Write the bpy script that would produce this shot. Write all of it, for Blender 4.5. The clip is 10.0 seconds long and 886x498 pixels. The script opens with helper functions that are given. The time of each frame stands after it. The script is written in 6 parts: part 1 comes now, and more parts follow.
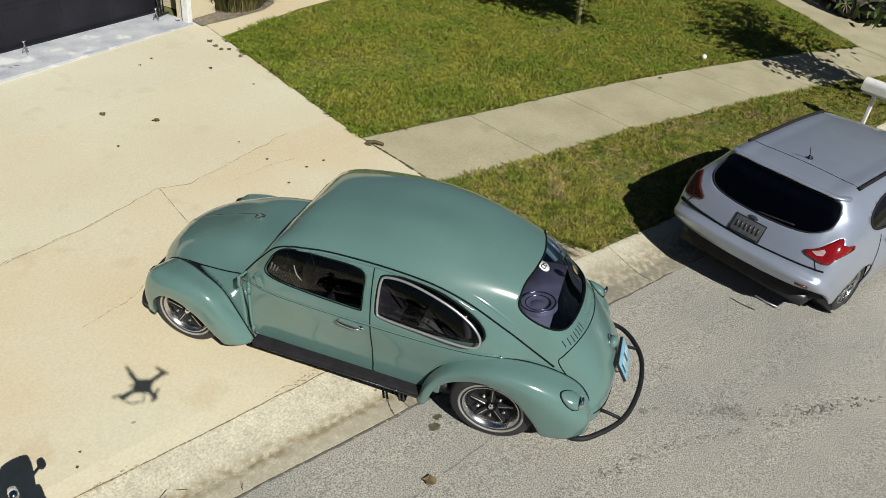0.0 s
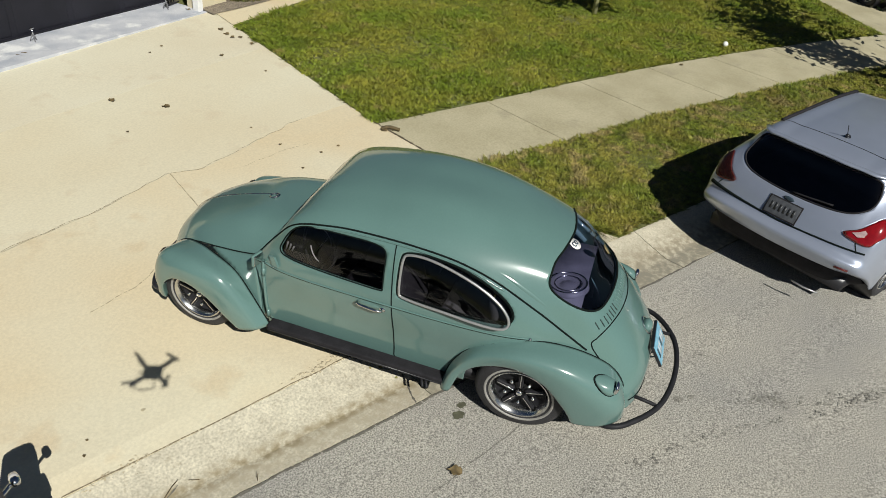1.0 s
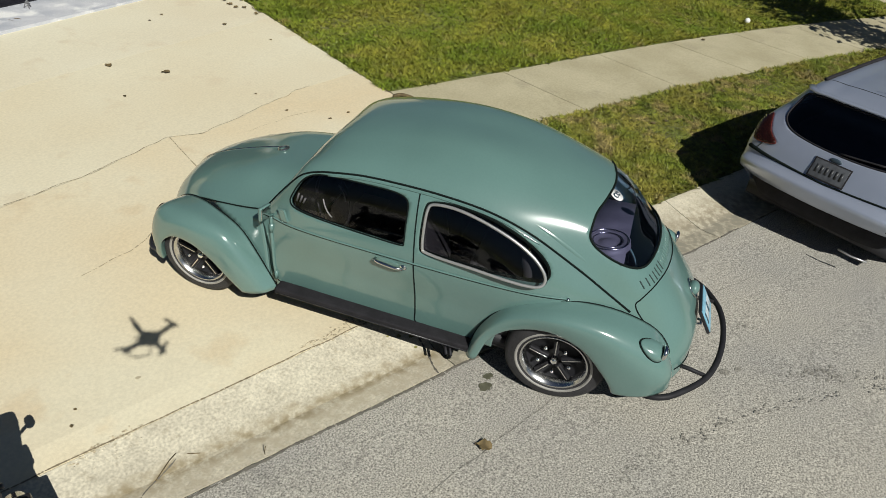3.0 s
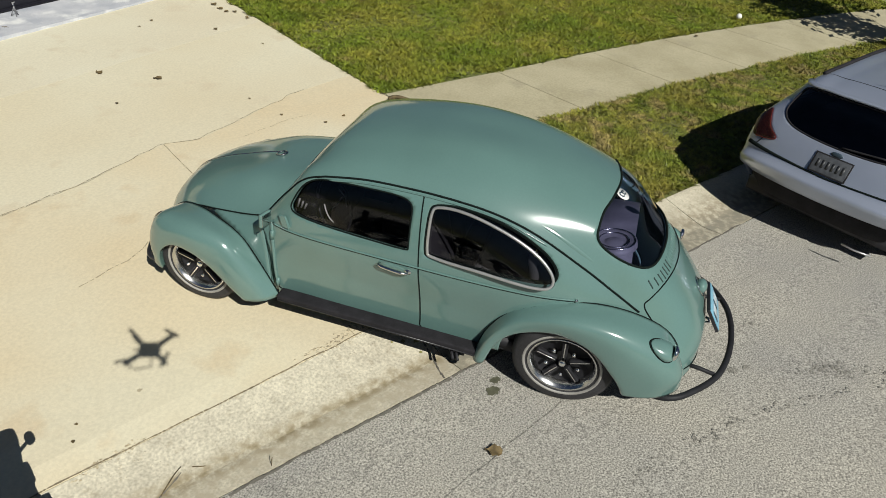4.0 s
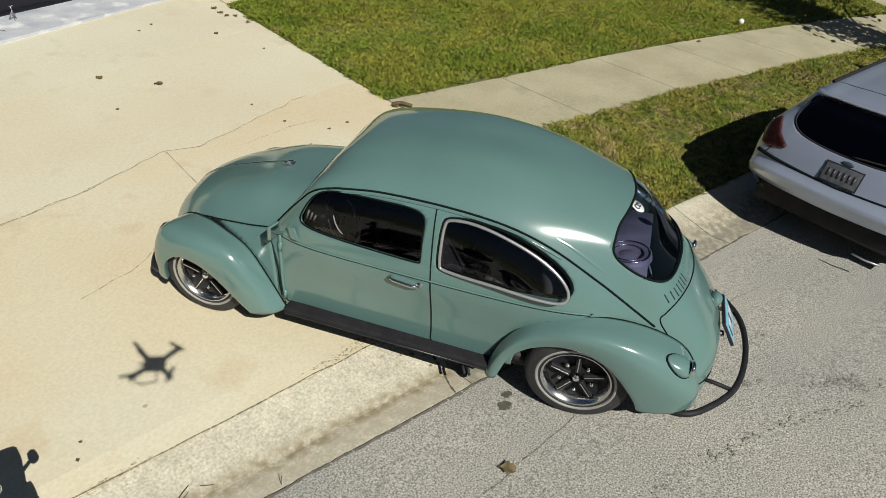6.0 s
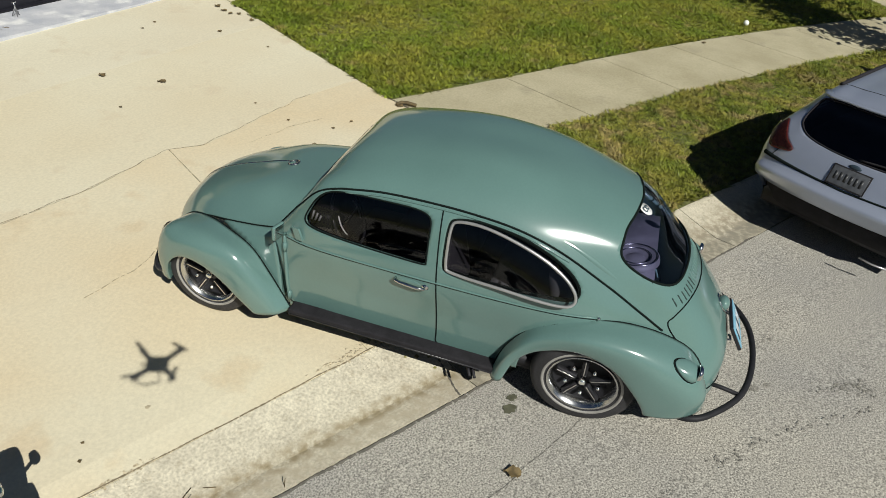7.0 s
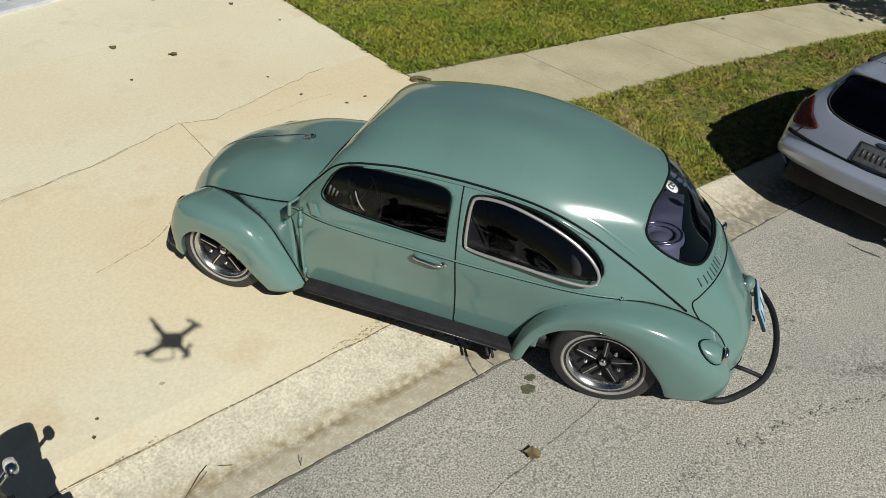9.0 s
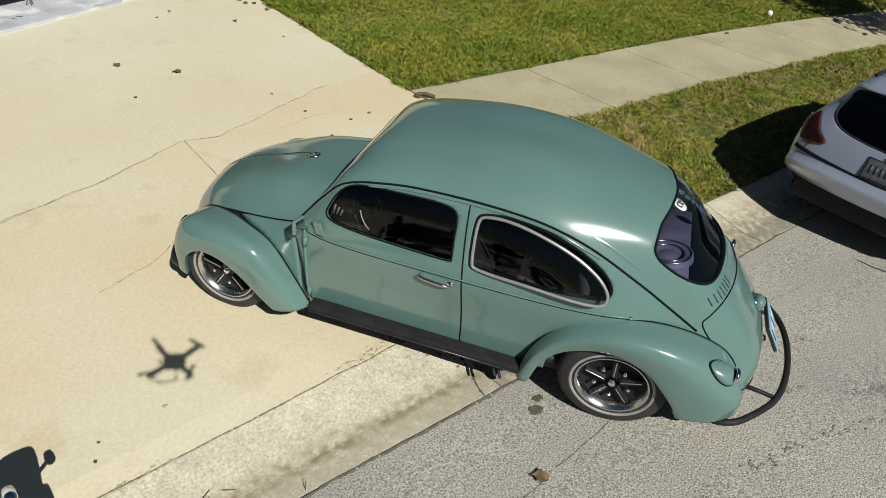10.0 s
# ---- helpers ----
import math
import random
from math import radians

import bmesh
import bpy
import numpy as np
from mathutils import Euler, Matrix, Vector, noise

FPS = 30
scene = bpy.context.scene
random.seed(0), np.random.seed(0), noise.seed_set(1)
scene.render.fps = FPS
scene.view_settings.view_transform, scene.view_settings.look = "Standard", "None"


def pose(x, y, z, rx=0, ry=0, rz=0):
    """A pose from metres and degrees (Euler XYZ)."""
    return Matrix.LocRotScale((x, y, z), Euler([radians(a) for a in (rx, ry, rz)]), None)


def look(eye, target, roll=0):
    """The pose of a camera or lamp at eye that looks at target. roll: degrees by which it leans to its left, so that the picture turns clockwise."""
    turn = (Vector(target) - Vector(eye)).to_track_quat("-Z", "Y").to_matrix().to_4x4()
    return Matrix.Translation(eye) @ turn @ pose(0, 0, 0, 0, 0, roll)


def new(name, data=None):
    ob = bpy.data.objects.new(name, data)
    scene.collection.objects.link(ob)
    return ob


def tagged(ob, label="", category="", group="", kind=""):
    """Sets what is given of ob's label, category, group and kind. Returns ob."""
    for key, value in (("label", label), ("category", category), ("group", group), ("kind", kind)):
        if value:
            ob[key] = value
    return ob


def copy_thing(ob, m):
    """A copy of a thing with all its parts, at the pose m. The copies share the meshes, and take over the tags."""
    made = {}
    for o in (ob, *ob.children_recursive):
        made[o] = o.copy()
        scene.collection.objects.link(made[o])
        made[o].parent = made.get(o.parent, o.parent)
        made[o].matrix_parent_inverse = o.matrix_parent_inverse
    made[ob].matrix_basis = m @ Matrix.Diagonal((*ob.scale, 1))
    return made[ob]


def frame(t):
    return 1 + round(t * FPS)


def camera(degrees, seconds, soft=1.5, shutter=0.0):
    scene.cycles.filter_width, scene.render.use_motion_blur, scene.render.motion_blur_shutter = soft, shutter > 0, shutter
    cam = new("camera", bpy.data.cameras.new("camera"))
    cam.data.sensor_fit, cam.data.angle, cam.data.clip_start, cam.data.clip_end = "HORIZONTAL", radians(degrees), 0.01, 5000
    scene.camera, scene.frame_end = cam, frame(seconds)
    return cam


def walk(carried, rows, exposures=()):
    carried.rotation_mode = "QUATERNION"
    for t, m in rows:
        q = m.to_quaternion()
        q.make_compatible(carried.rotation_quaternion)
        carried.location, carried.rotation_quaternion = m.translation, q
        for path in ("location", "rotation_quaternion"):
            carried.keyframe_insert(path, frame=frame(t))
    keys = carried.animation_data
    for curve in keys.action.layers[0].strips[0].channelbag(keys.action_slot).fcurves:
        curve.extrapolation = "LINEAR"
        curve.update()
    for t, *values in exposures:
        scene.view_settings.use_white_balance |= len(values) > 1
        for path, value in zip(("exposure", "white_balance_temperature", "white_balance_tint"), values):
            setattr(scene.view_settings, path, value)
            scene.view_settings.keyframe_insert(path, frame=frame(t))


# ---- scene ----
cam = camera(62.0, 10.0, 0.8)
PATH = [
    (0, (-4.361, -1.625, 4.07), (-2.744, -1.232, 2.96), 6.7),
    (0.5, (-4.309, -1.571, 3.934), (-2.691, -1.201, 2.818), 5.9),
    (1, (-4.26, -1.515, 3.77), (-2.646, -1.096, 2.665), 6.0),
    (1.5, (-4.194, -1.463, 3.583), (-2.579, -1.003, 2.497), 6.4),
    (2, (-4.15, -1.406, 3.437), (-2.534, -0.938, 2.355), 6.7),
    (2.5, (-4.112, -1.38, 3.321), (-2.499, -0.941, 2.223), 6.7),
    (4, (-4.048, -1.253, 3.221), (-2.424, -0.851, 2.126), 5.3),
    (4.5, (-4.026, -1.238, 3.234), (-2.39, -0.854, 2.149), 5.7),
    (5, (-4.001, -1.227, 3.24), (-2.363, -0.848, 2.157), 6.3),
    (5.5, (-3.99, -1.173, 3.234), (-2.359, -0.784, 2.145), 5.5),
    (7, (-3.954, -1.088, 3.214), (-2.325, -0.698, 2.122), 6.0),
    (7.5, (-3.941, -1.069, 3.217), (-2.307, -0.679, 2.131), 6.0),
    (8, (-3.932, -1.04, 3.211), (-2.294, -0.642, 2.134), 5.8),
    (8.5, (-3.918, -1.026, 3.19), (-2.297, -0.626, 2.089), 6.1),
    (9, (-3.905, -1.01, 3.148), (-2.311, -0.614, 2.007), 6.2),
    (9.5, (-3.886, -0.991, 3.133), (-2.294, -0.594, 1.99), 5.9),
    (10, (-3.854, -0.976, 3.147), (-2.244, -0.564, 2.035), 5.8),
]
walk(cam, [(t, look(eye, target, roll)) for t, eye, target, roll in PATH])

# ---- world and light ----
SUN_TO = Vector((-0.562, -0.503, 0.656)).normalized()
world = bpy.data.worlds.new("world")
scene.world = world
world.use_nodes = True
sky = world.node_tree.nodes.new("ShaderNodeTexSky")
sky.sky_type = "NISHITA"
sky.sun_disc = False
sky.ozone_density = 6.0
sky.sun_elevation = math.asin(SUN_TO.z)
sky.sun_rotation = math.atan2(SUN_TO.x, SUN_TO.y)
world.node_tree.links.new(sky.outputs[0], world.node_tree.nodes["Background"].inputs[0])
world.node_tree.nodes["Background"].inputs[1].default_value = 0.024
sun_data = bpy.data.lights.new("sun", "SUN")
sun_data.energy, sun_data.angle, sun_data.color = 5.3, radians(0.3), (0.97, 0.96, 0.89)
sun = new("sun", sun_data)
sun.matrix_world = look(SUN_TO * 50, (0, 0, 0))

# ---- materials ----


def material(name, colour, rough=0.5, metal=0.0, vary=0.0, scale=3.0, colour2=None, fine=0.0, fine_scale=80.0, bump=0.0, bump_scale=60.0,
             coat=0.0, spots=None, spot_scale=1.0, spot_cut=0.62, rough_vary=0.0, island=0.0, random_object=0.0, spec=None, coat_rough=0.045, coat_ior=1.5):
    """A Principled material with broad variation, fine grain, stains and a bump, all at world size."""
    m = bpy.data.materials.new(name)
    m.use_nodes = True
    t = m.node_tree
    b = t.nodes["Principled BSDF"]
    b.inputs["Roughness"].default_value, b.inputs["Metallic"].default_value = rough, metal
    b.inputs["Coat Weight"].default_value = coat
    b.inputs["Coat Roughness"].default_value = coat_rough
    b.inputs["Coat IOR"].default_value = coat_ior
    if spec is not None:
        b.inputs["Specular IOR Level"].default_value = spec
    place = t.nodes.new("ShaderNodeNewGeometry").outputs["Position"]

    def grain(size, detail=4.0):
        n = t.nodes.new("ShaderNodeTexNoise")
        n.inputs["Scale"].default_value, n.inputs["Detail"].default_value = size, detail
        t.links.new(place, n.inputs["Vector"])
        return n.outputs["Fac"]

    def mapped(value, a, b_, c, d):
        n = t.nodes.new("ShaderNodeMapRange")
        n.inputs[1].default_value, n.inputs[2].default_value, n.inputs[3].default_value, n.inputs[4].default_value = a, b_, c, d
        t.links.new(value, n.inputs[0])
        return n.outputs[0]

    def mix(fac, a, b_, mode="MIX"):
        n = t.nodes.new("ShaderNodeMix")
        n.data_type, n.blend_type = "RGBA", mode
        for socket, v in ((n.inputs[0], fac), (n.inputs[6], a), (n.inputs[7], b_)):
            if hasattr(v, "is_linked"):
                t.links.new(v, socket)
            else:
                socket.default_value = v if isinstance(v, float) else (*v, 1)
        return n.outputs[2]

    if not (vary or fine or spots or island or random_object or colour2):
        b.inputs["Base Color"].default_value = (*colour, 1)
    else:
        c2 = colour2 or tuple(v * (1 - vary) for v in colour)
        out = mix(mapped(grain(scale), 0.35, 0.65, 0.0, 1.0), colour, c2)
        if spots:
            out = mix(mapped(grain(spot_scale, 6.0), spot_cut, spot_cut + 0.1, 0.0, 0.8), out, spots)
        if fine:
            out = mix(1.0, out, mix(mapped(grain(fine_scale, 2.0), 0.3, 0.7, 0.0, 1.0), (1 - fine,) * 3, (1 + fine,) * 3), "MULTIPLY")
        if island or random_object:
            source = t.nodes.new("ShaderNodeNewGeometry").outputs["Random Per Island"] if island else t.nodes.new("ShaderNodeObjectInfo").outputs["Random"]
            k = island or random_object
            out = mix(1.0, out, mix(source, (1 - k,) * 3, (1 + k,) * 3), "MULTIPLY")
        t.links.new(out, b.inputs["Base Color"])
    if rough_vary:
        t.links.new(mapped(grain(scale * 2.3), 0.3, 0.7, rough - rough_vary, rough + rough_vary), b.inputs["Roughness"])
    if bump:
        n = t.nodes.new("ShaderNodeBump")
        n.inputs["Strength"].default_value, n.inputs["Distance"].default_value = 1.0, bump
        t.links.new(grain(bump_scale), n.inputs["Height"])
        t.links.new(n.outputs[0], b.inputs["Normal"])
    return m


def glass_material(name, tint, gloss=1.0):
    """A tinted pane: dark see-through with a Fresnel reflection."""
    m = bpy.data.materials.new(name)
    m.use_nodes = True
    t = m.node_tree
    t.nodes.remove(t.nodes["Principled BSDF"])
    clear, shine, mixer, fresnel = (t.nodes.new("ShaderNode" + k) for k in ("BsdfTransparent", "BsdfGlossy", "MixShader", "Fresnel"))
    clear.inputs[0].default_value = (*tint, 1)
    shine.inputs["Roughness"].default_value = 0.03
    shine.inputs["Color"].default_value = (gloss, gloss, gloss, 1)
    fresnel.inputs[0].default_value = 1.5
    t.links.new(fresnel.outputs[0], mixer.inputs[0])
    t.links.new(clear.outputs[0], mixer.inputs[1])
    t.links.new(shine.outputs[0], mixer.inputs[2])
    t.links.new(mixer.outputs[0], t.nodes["Material Output"].inputs[0])
    return m


JOINT = material("pale_joint", (0.50, 0.44, 0.31), 0.95, vary=0.2, scale=12)
GREEN = material("green_paint", (0.106, 0.192, 0.176), 0.5, vary=0.08, scale=2.0, fine=0.02, coat=1.0, coat_rough=0.11, rough_vary=0.05, spec=0.12, coat_ior=1.75)
SILVER = material("silver_paint", (0.42, 0.465, 0.575), 0.33, metal=0.55, vary=0.05, scale=4.0, fine=0.03, fine_scale=400, coat=0.6)
CHROME = material("chrome", (0.75, 0.75, 0.74), 0.12, metal=1.0, vary=0.1, scale=30)
TRIM = material("bright_trim", (0.44, 0.44, 0.435), 0.3, metal=0.6, vary=0.1, scale=30)
POLISHED = material("polished_alloy", (0.62, 0.62, 0.62), 0.22, metal=1.0, vary=0.15, scale=20)
BLACK = material("black_paint", (0.02, 0.02, 0.024), 0.35, vary=0.3, scale=10)
RUBBER = material("black_rubber", (0.018, 0.017, 0.020), 0.85, spec=0.25, vary=0.35, scale=12, fine=0.15, bump=0.001, bump_scale=200)
SATIN = material("satin_black", (0.018, 0.018, 0.021), 0.6, vary=0.3, scale=15, spec=0.25)
TYRE = material("tyre_rubber", (0.03, 0.029, 0.032), 0.75, vary=0.35, scale=12, fine=0.2, bump=0.002, bump_scale=120)
WHITEWALL = material("whitewall", (0.30, 0.29, 0.27), 0.6, vary=0.2, scale=15)
LOUVRE = material("louvre_shade", (0.022, 0.045, 0.042), 0.7, vary=0.2, scale=20)
GAP = material("panel_gap", (0.006, 0.010, 0.009), 0.9, spec=0.1)
CABIN = material("cabin_vinyl", (0.04, 0.038, 0.045), 0.6, vary=0.3, scale=8, bump=0.001)
CABIN_GREY = material("cabin_grey", (0.15, 0.15, 0.16), 0.6, vary=0.3, scale=8)
TINT = glass_material("tinted_glass", (0.36, 0.35, 0.39), 1.0)
# The blue of this pane imitates the sky mirrored in it.
REAR_SKY_TINT = glass_material("rear_glass_sky_tint", (0.50, 0.50, 0.80), 0.9)
PALE = material("pale_plastic", (0.32, 0.32, 0.31), 0.35, vary=0.15, scale=20)
DARK_TINT = glass_material("privacy_glass", (0.20, 0.19, 0.28))
LENS_RED = material("red_lens", (0.24, 0.005, 0.007), 0.12, vary=0.2, scale=30, coat=1.0)
LENS_DARK = material("dark_red_lens", (0.10, 0.015, 0.012), 0.15, vary=0.2, scale=30, coat=1.0)
# Darkened copy of the red lens; the left lamp's shading is in its colour.
LENS_RED_SHADED = material("shaded_red_lens", (0.022, 0.006, 0.005), 0.25, vary=0.3, scale=30, spec=0.3)
LENS_PINK = material("pale_pink_lens", (0.50, 0.36, 0.35), 0.15, vary=0.3, scale=30, coat=1.0)
LENS_CLEAR = material("clear_lens", (0.6, 0.58, 0.56), 0.12, vary=0.2, scale=30, coat=1.0)
WHITE = material("white_enamel", (0.75, 0.75, 0.73), 0.4, vary=0.12, scale=12)
PLATE_BLUE = material("plate_blue", (0.20, 0.45, 0.60), 0.35, vary=0.25, scale=30)
PLATE_WHITE = material("plate_white", (0.55, 0.57, 0.58), 0.35, vary=0.15, scale=30)
PLATE_INK = material("plate_ink", (0.03, 0.05, 0.07), 0.5)
def driveway_concrete(name, colour, colour2, spots):
    return material(name, colour, 0.85, colour2=colour2, scale=0.55, fine=0.06, fine_scale=45, spots=spots, spot_scale=2.2, spot_cut=0.6, bump=0.0012, bump_scale=90)


DRIVE = driveway_concrete("driveway_concrete", (0.615, 0.51, 0.335), (0.635, 0.58, 0.43), (0.58, 0.48, 0.32))
DRIVE_MID = driveway_concrete("driveway_concrete_middle", (0.61, 0.54, 0.385), (0.645, 0.60, 0.455), (0.58, 0.50, 0.355))
DRIVE_TOP = driveway_concrete("driveway_concrete_by_garage", (0.605, 0.545, 0.405), (0.65, 0.61, 0.475), (0.58, 0.51, 0.375))
GUTTER = material("gutter_concrete", (0.56, 0.515, 0.40), 0.9, colour2=(0.46, 0.42, 0.325), scale=5.0, fine=0.22, fine_scale=60,
                  spots=(0.42, 0.375, 0.28), spot_scale=16.0, spot_cut=0.58, bump=0.003, bump_scale=60)
WALK = material("sidewalk_concrete", (0.44, 0.395, 0.265), 0.9, colour2=(0.36, 0.32, 0.205), scale=1.6, fine=0.10, fine_scale=40,
                spots=(0.33, 0.295, 0.20), spot_scale=2.0, spot_cut=0.6, bump=0.004, bump_scale=90)
ASPHALT = material("worn_asphalt", (0.372, 0.35, 0.30), 0.9, colour2=(0.308, 0.296, 0.268), scale=0.75, fine=0.56, fine_scale=95,
                   spots=(0.22, 0.21, 0.19), spot_scale=1.3, spot_cut=0.63, bump=0.007, bump_scale=80)
SOIL = material("soil", (0.12, 0.115, 0.04), 0.95, colour2=(0.13, 0.15, 0.035), scale=2.5, fine=0.3, fine_scale=30, bump=0.02, bump_scale=40)
CRACK = material("joint_dirt", (0.36, 0.305, 0.21), 0.95, vary=0.4, scale=12)
GRASS = material("grass_blade", (0.125, 0.168, 0.010), 0.6, colour2=(0.205, 0.20, 0.022), scale=1.5, island=0.30, spots=(0.25, 0.205, 0.06), spot_scale=4.0, spot_cut=0.60, fine=0.32, fine_scale=11)
VERGE_GRASS = material("verge_grass_blade", (0.120, 0.150, 0.012), 0.6, colour2=(0.21, 0.19, 0.03), scale=2.4, island=0.30, spots=(0.26, 0.20, 0.075), spot_scale=4.0, spot_cut=0.52, fine=0.4, fine_scale=12)
STUCCO = material("stucco", (0.62, 0.55, 0.38), 0.9, vary=0.1, scale=2, fine=0.06, fine_scale=60, bump=0.006, bump_scale=60)
# Near-black floor colour stands in for the shade inside the garage.
FLOOR_SHADED = material("garage_floor", (0.018, 0.018, 0.024), 0.5, vary=0.4, scale=1.5)
SLAB_GREY = material("painted_slab", (0.55, 0.555, 0.585), 0.7, colour2=(0.38, 0.40, 0.45), scale=2.6, fine=0.08, spots=(0.78, 0.78, 0.77), spot_scale=2.2, spot_cut=0.57)
BARK = material("bark", (0.16, 0.12, 0.08), 0.9, vary=0.5, scale=18, bump=0.02, bump_scale=40)
LEAF = material("leaf", (0.06, 0.11, 0.025), 0.55, colour2=(0.10, 0.14, 0.03), scale=2.0, island=0.4)
YOUNG_BARK = material("young_bark", (0.42, 0.40, 0.20), 0.85, vary=0.3, scale=18, bump=0.006, bump_scale=60)
DRY_LEAF = material("dry_leaf", (0.16, 0.115, 0.05), 0.8, vary=0.5, scale=25, random_object=0.4)
STAIN = material("oil_stain", (0.11, 0.11, 0.07), 0.85, vary=0.4, scale=20)



def add_silt(m, along, offset, centre, width, colour):
    """Lays a ragged band of silt into a material, where the plan's distance along a direction is near centre."""
    t = m.node_tree
    b = t.nodes["Principled BSDF"]
    before = b.inputs["Base Color"].links[0].from_socket
    place = t.nodes.new("ShaderNodeNewGeometry").outputs["Position"]
    dot, rough_edge, add, dist, ramp, patch, times, mixer = (t.nodes.new("ShaderNode" + k) for k in ("VectorMath", "TexNoise", "Math", "Math", "MapRange", "TexNoise", "Math", "Mix"))
    dot.operation = "DOT_PRODUCT"
    dot.inputs[1].default_value = along
    t.links.new(place, dot.inputs[0])
    rough_edge.inputs["Scale"].default_value, rough_edge.inputs["Detail"].default_value = 7.0, 9.0
    t.links.new(place, rough_edge.inputs["Vector"])
    add.operation = "MULTIPLY_ADD"
    t.links.new(rough_edge.outputs["Fac"], add.inputs[0])
    add.inputs[1].default_value = 0.14
    t.links.new(dot.outputs["Value"], add.inputs[2])
    dist.operation = "SUBTRACT"
    t.links.new(add.outputs[0], dist.inputs[0])
    dist.inputs[1].default_value = centre + offset + 0.07
    away = t.nodes.new("ShaderNodeMath")
    away.operation = "ABSOLUTE"
    t.links.new(dist.outputs[0], away.inputs[0])
    ramp.inputs[1].default_value, ramp.inputs[2].default_value, ramp.inputs[3].default_value, ramp.inputs[4].default_value = width * 0.2, width, 1.0, 0.0
    t.links.new(away.outputs[0], ramp.inputs[0])
    patch.inputs["Scale"].default_value, patch.inputs["Detail"].default_value = 16.0, 8.0
    t.links.new(place, patch.inputs["Vector"])
    spread = t.nodes.new("ShaderNodeMapRange")
    spread.inputs[1].default_value, spread.inputs[2].default_value, spread.inputs[3].default_value, spread.inputs[4].default_value = 0.40, 0.60, 0.25, 1.0
    t.links.new(patch.outputs["Fac"], spread.inputs[0])
    times.operation = "MULTIPLY"
    t.links.new(ramp.outputs[0], times.inputs[0])
    t.links.new(spread.outputs[0], times.inputs[1])
    mixer.data_type = "RGBA"
    t.links.new(times.outputs[0], mixer.inputs[0])
    t.links.new(before, mixer.inputs[6])
    mixer.inputs[7].default_value = (*colour, 1)
    t.links.new(mixer.outputs[2], b.inputs["Base Color"])


add_silt(GUTTER, (0.552, 0.834, 0.0), -0.8147, 0.13, 0.17, (0.43, 0.375, 0.275))
add_silt(GUTTER, (0.552, 0.834, 0.0), -0.8147, 0.205, 0.085, (0.27, 0.222, 0.135))
GUTTER_DARK = material("dirty_gutter_concrete", (0.53, 0.485, 0.375), 0.9, colour2=(0.44, 0.40, 0.305), scale=2.0, fine=0.22, fine_scale=75,
                       spots=(0.34, 0.31, 0.235), spot_scale=20.0, spot_cut=0.6, bump=0.0022, bump_scale=110)
add_silt(GUTTER_DARK, (0.552, 0.834, 0.0), -0.8147, 0.20, 0.34, (0.24, 0.20, 0.135))
add_silt(GUTTER_DARK, (0.552, 0.834, 0.0), -0.8147, 0.12, 0.20, (0.27, 0.25, 0.195))

# ---- mesh helpers ----


def part(name, bm, mat, parent=None, label="", smooth=True):
    bmesh.ops.recalc_face_normals(bm, faces=bm.faces)
    me = bpy.data.meshes.new(name)
    bm.to_mesh(me)
    bm.free()
    for p in me.polygons:
        p.use_smooth = smooth
    me.materials.append(mat)
    ob = new(name, me)
    ob.parent = parent
    if label:
        ob["label"] = label
    return ob


def thing(name, m, label, category, group="", kind=""):
    ob = new(name)
    ob.matrix_world = m
    ob.empty_display_size = 0.2
    return tagged(ob, label, category, group, kind)


def add_box(bm, size, m=Matrix(), bevel=0.0):
    got = bmesh.ops.create_cube(bm, size=1.0, matrix=m @ Matrix.Diagonal((*size, 1)))
    if bevel:
        edges = list({e for v in got["verts"] for e in v.link_edges})
        bmesh.ops.bevel(bm, geom=edges, offset=bevel, segments=2, profile=0.7, affect="EDGES")
    return bm


def box(size, m=Matrix(), bevel=0.0):
    return add_box(bmesh.new(), size, m, bevel)


def at(x, y, z, rx=0, ry=0, rz=0):
    return pose(x, y, z, rx, ry, rz)


def smooth_path(keys, count, closed=False):
    """Catmull-Rom through the keys, evenly in key steps."""
    k = np.array(keys, float)
    n = len(k)
    s = np.linspace(0, n if closed else n - 1, count, endpoint=not closed)
    i = np.minimum(s.astype(int), n - 1 if closed else n - 2)
    f = (s - i)[:, None]

    def key(j):
        if closed:
            return k[j % n]
        low, high = 2 * k[0] - k[1], 2 * k[-1] - k[-2]
        return np.where((j < 0)[:, None], low, np.where((j >= n)[:, None], high, k[np.clip(j, 0, n - 1)]))

    a, b, c, d = key(i - 1), key(i), key(i + 1), key(i + 2)
    return 0.5 * (2 * b + (c - a) * f + (2 * a - 5 * b + 4 * c - d) * f * f + (3 * b - a - 3 * c + d) * f ** 3)


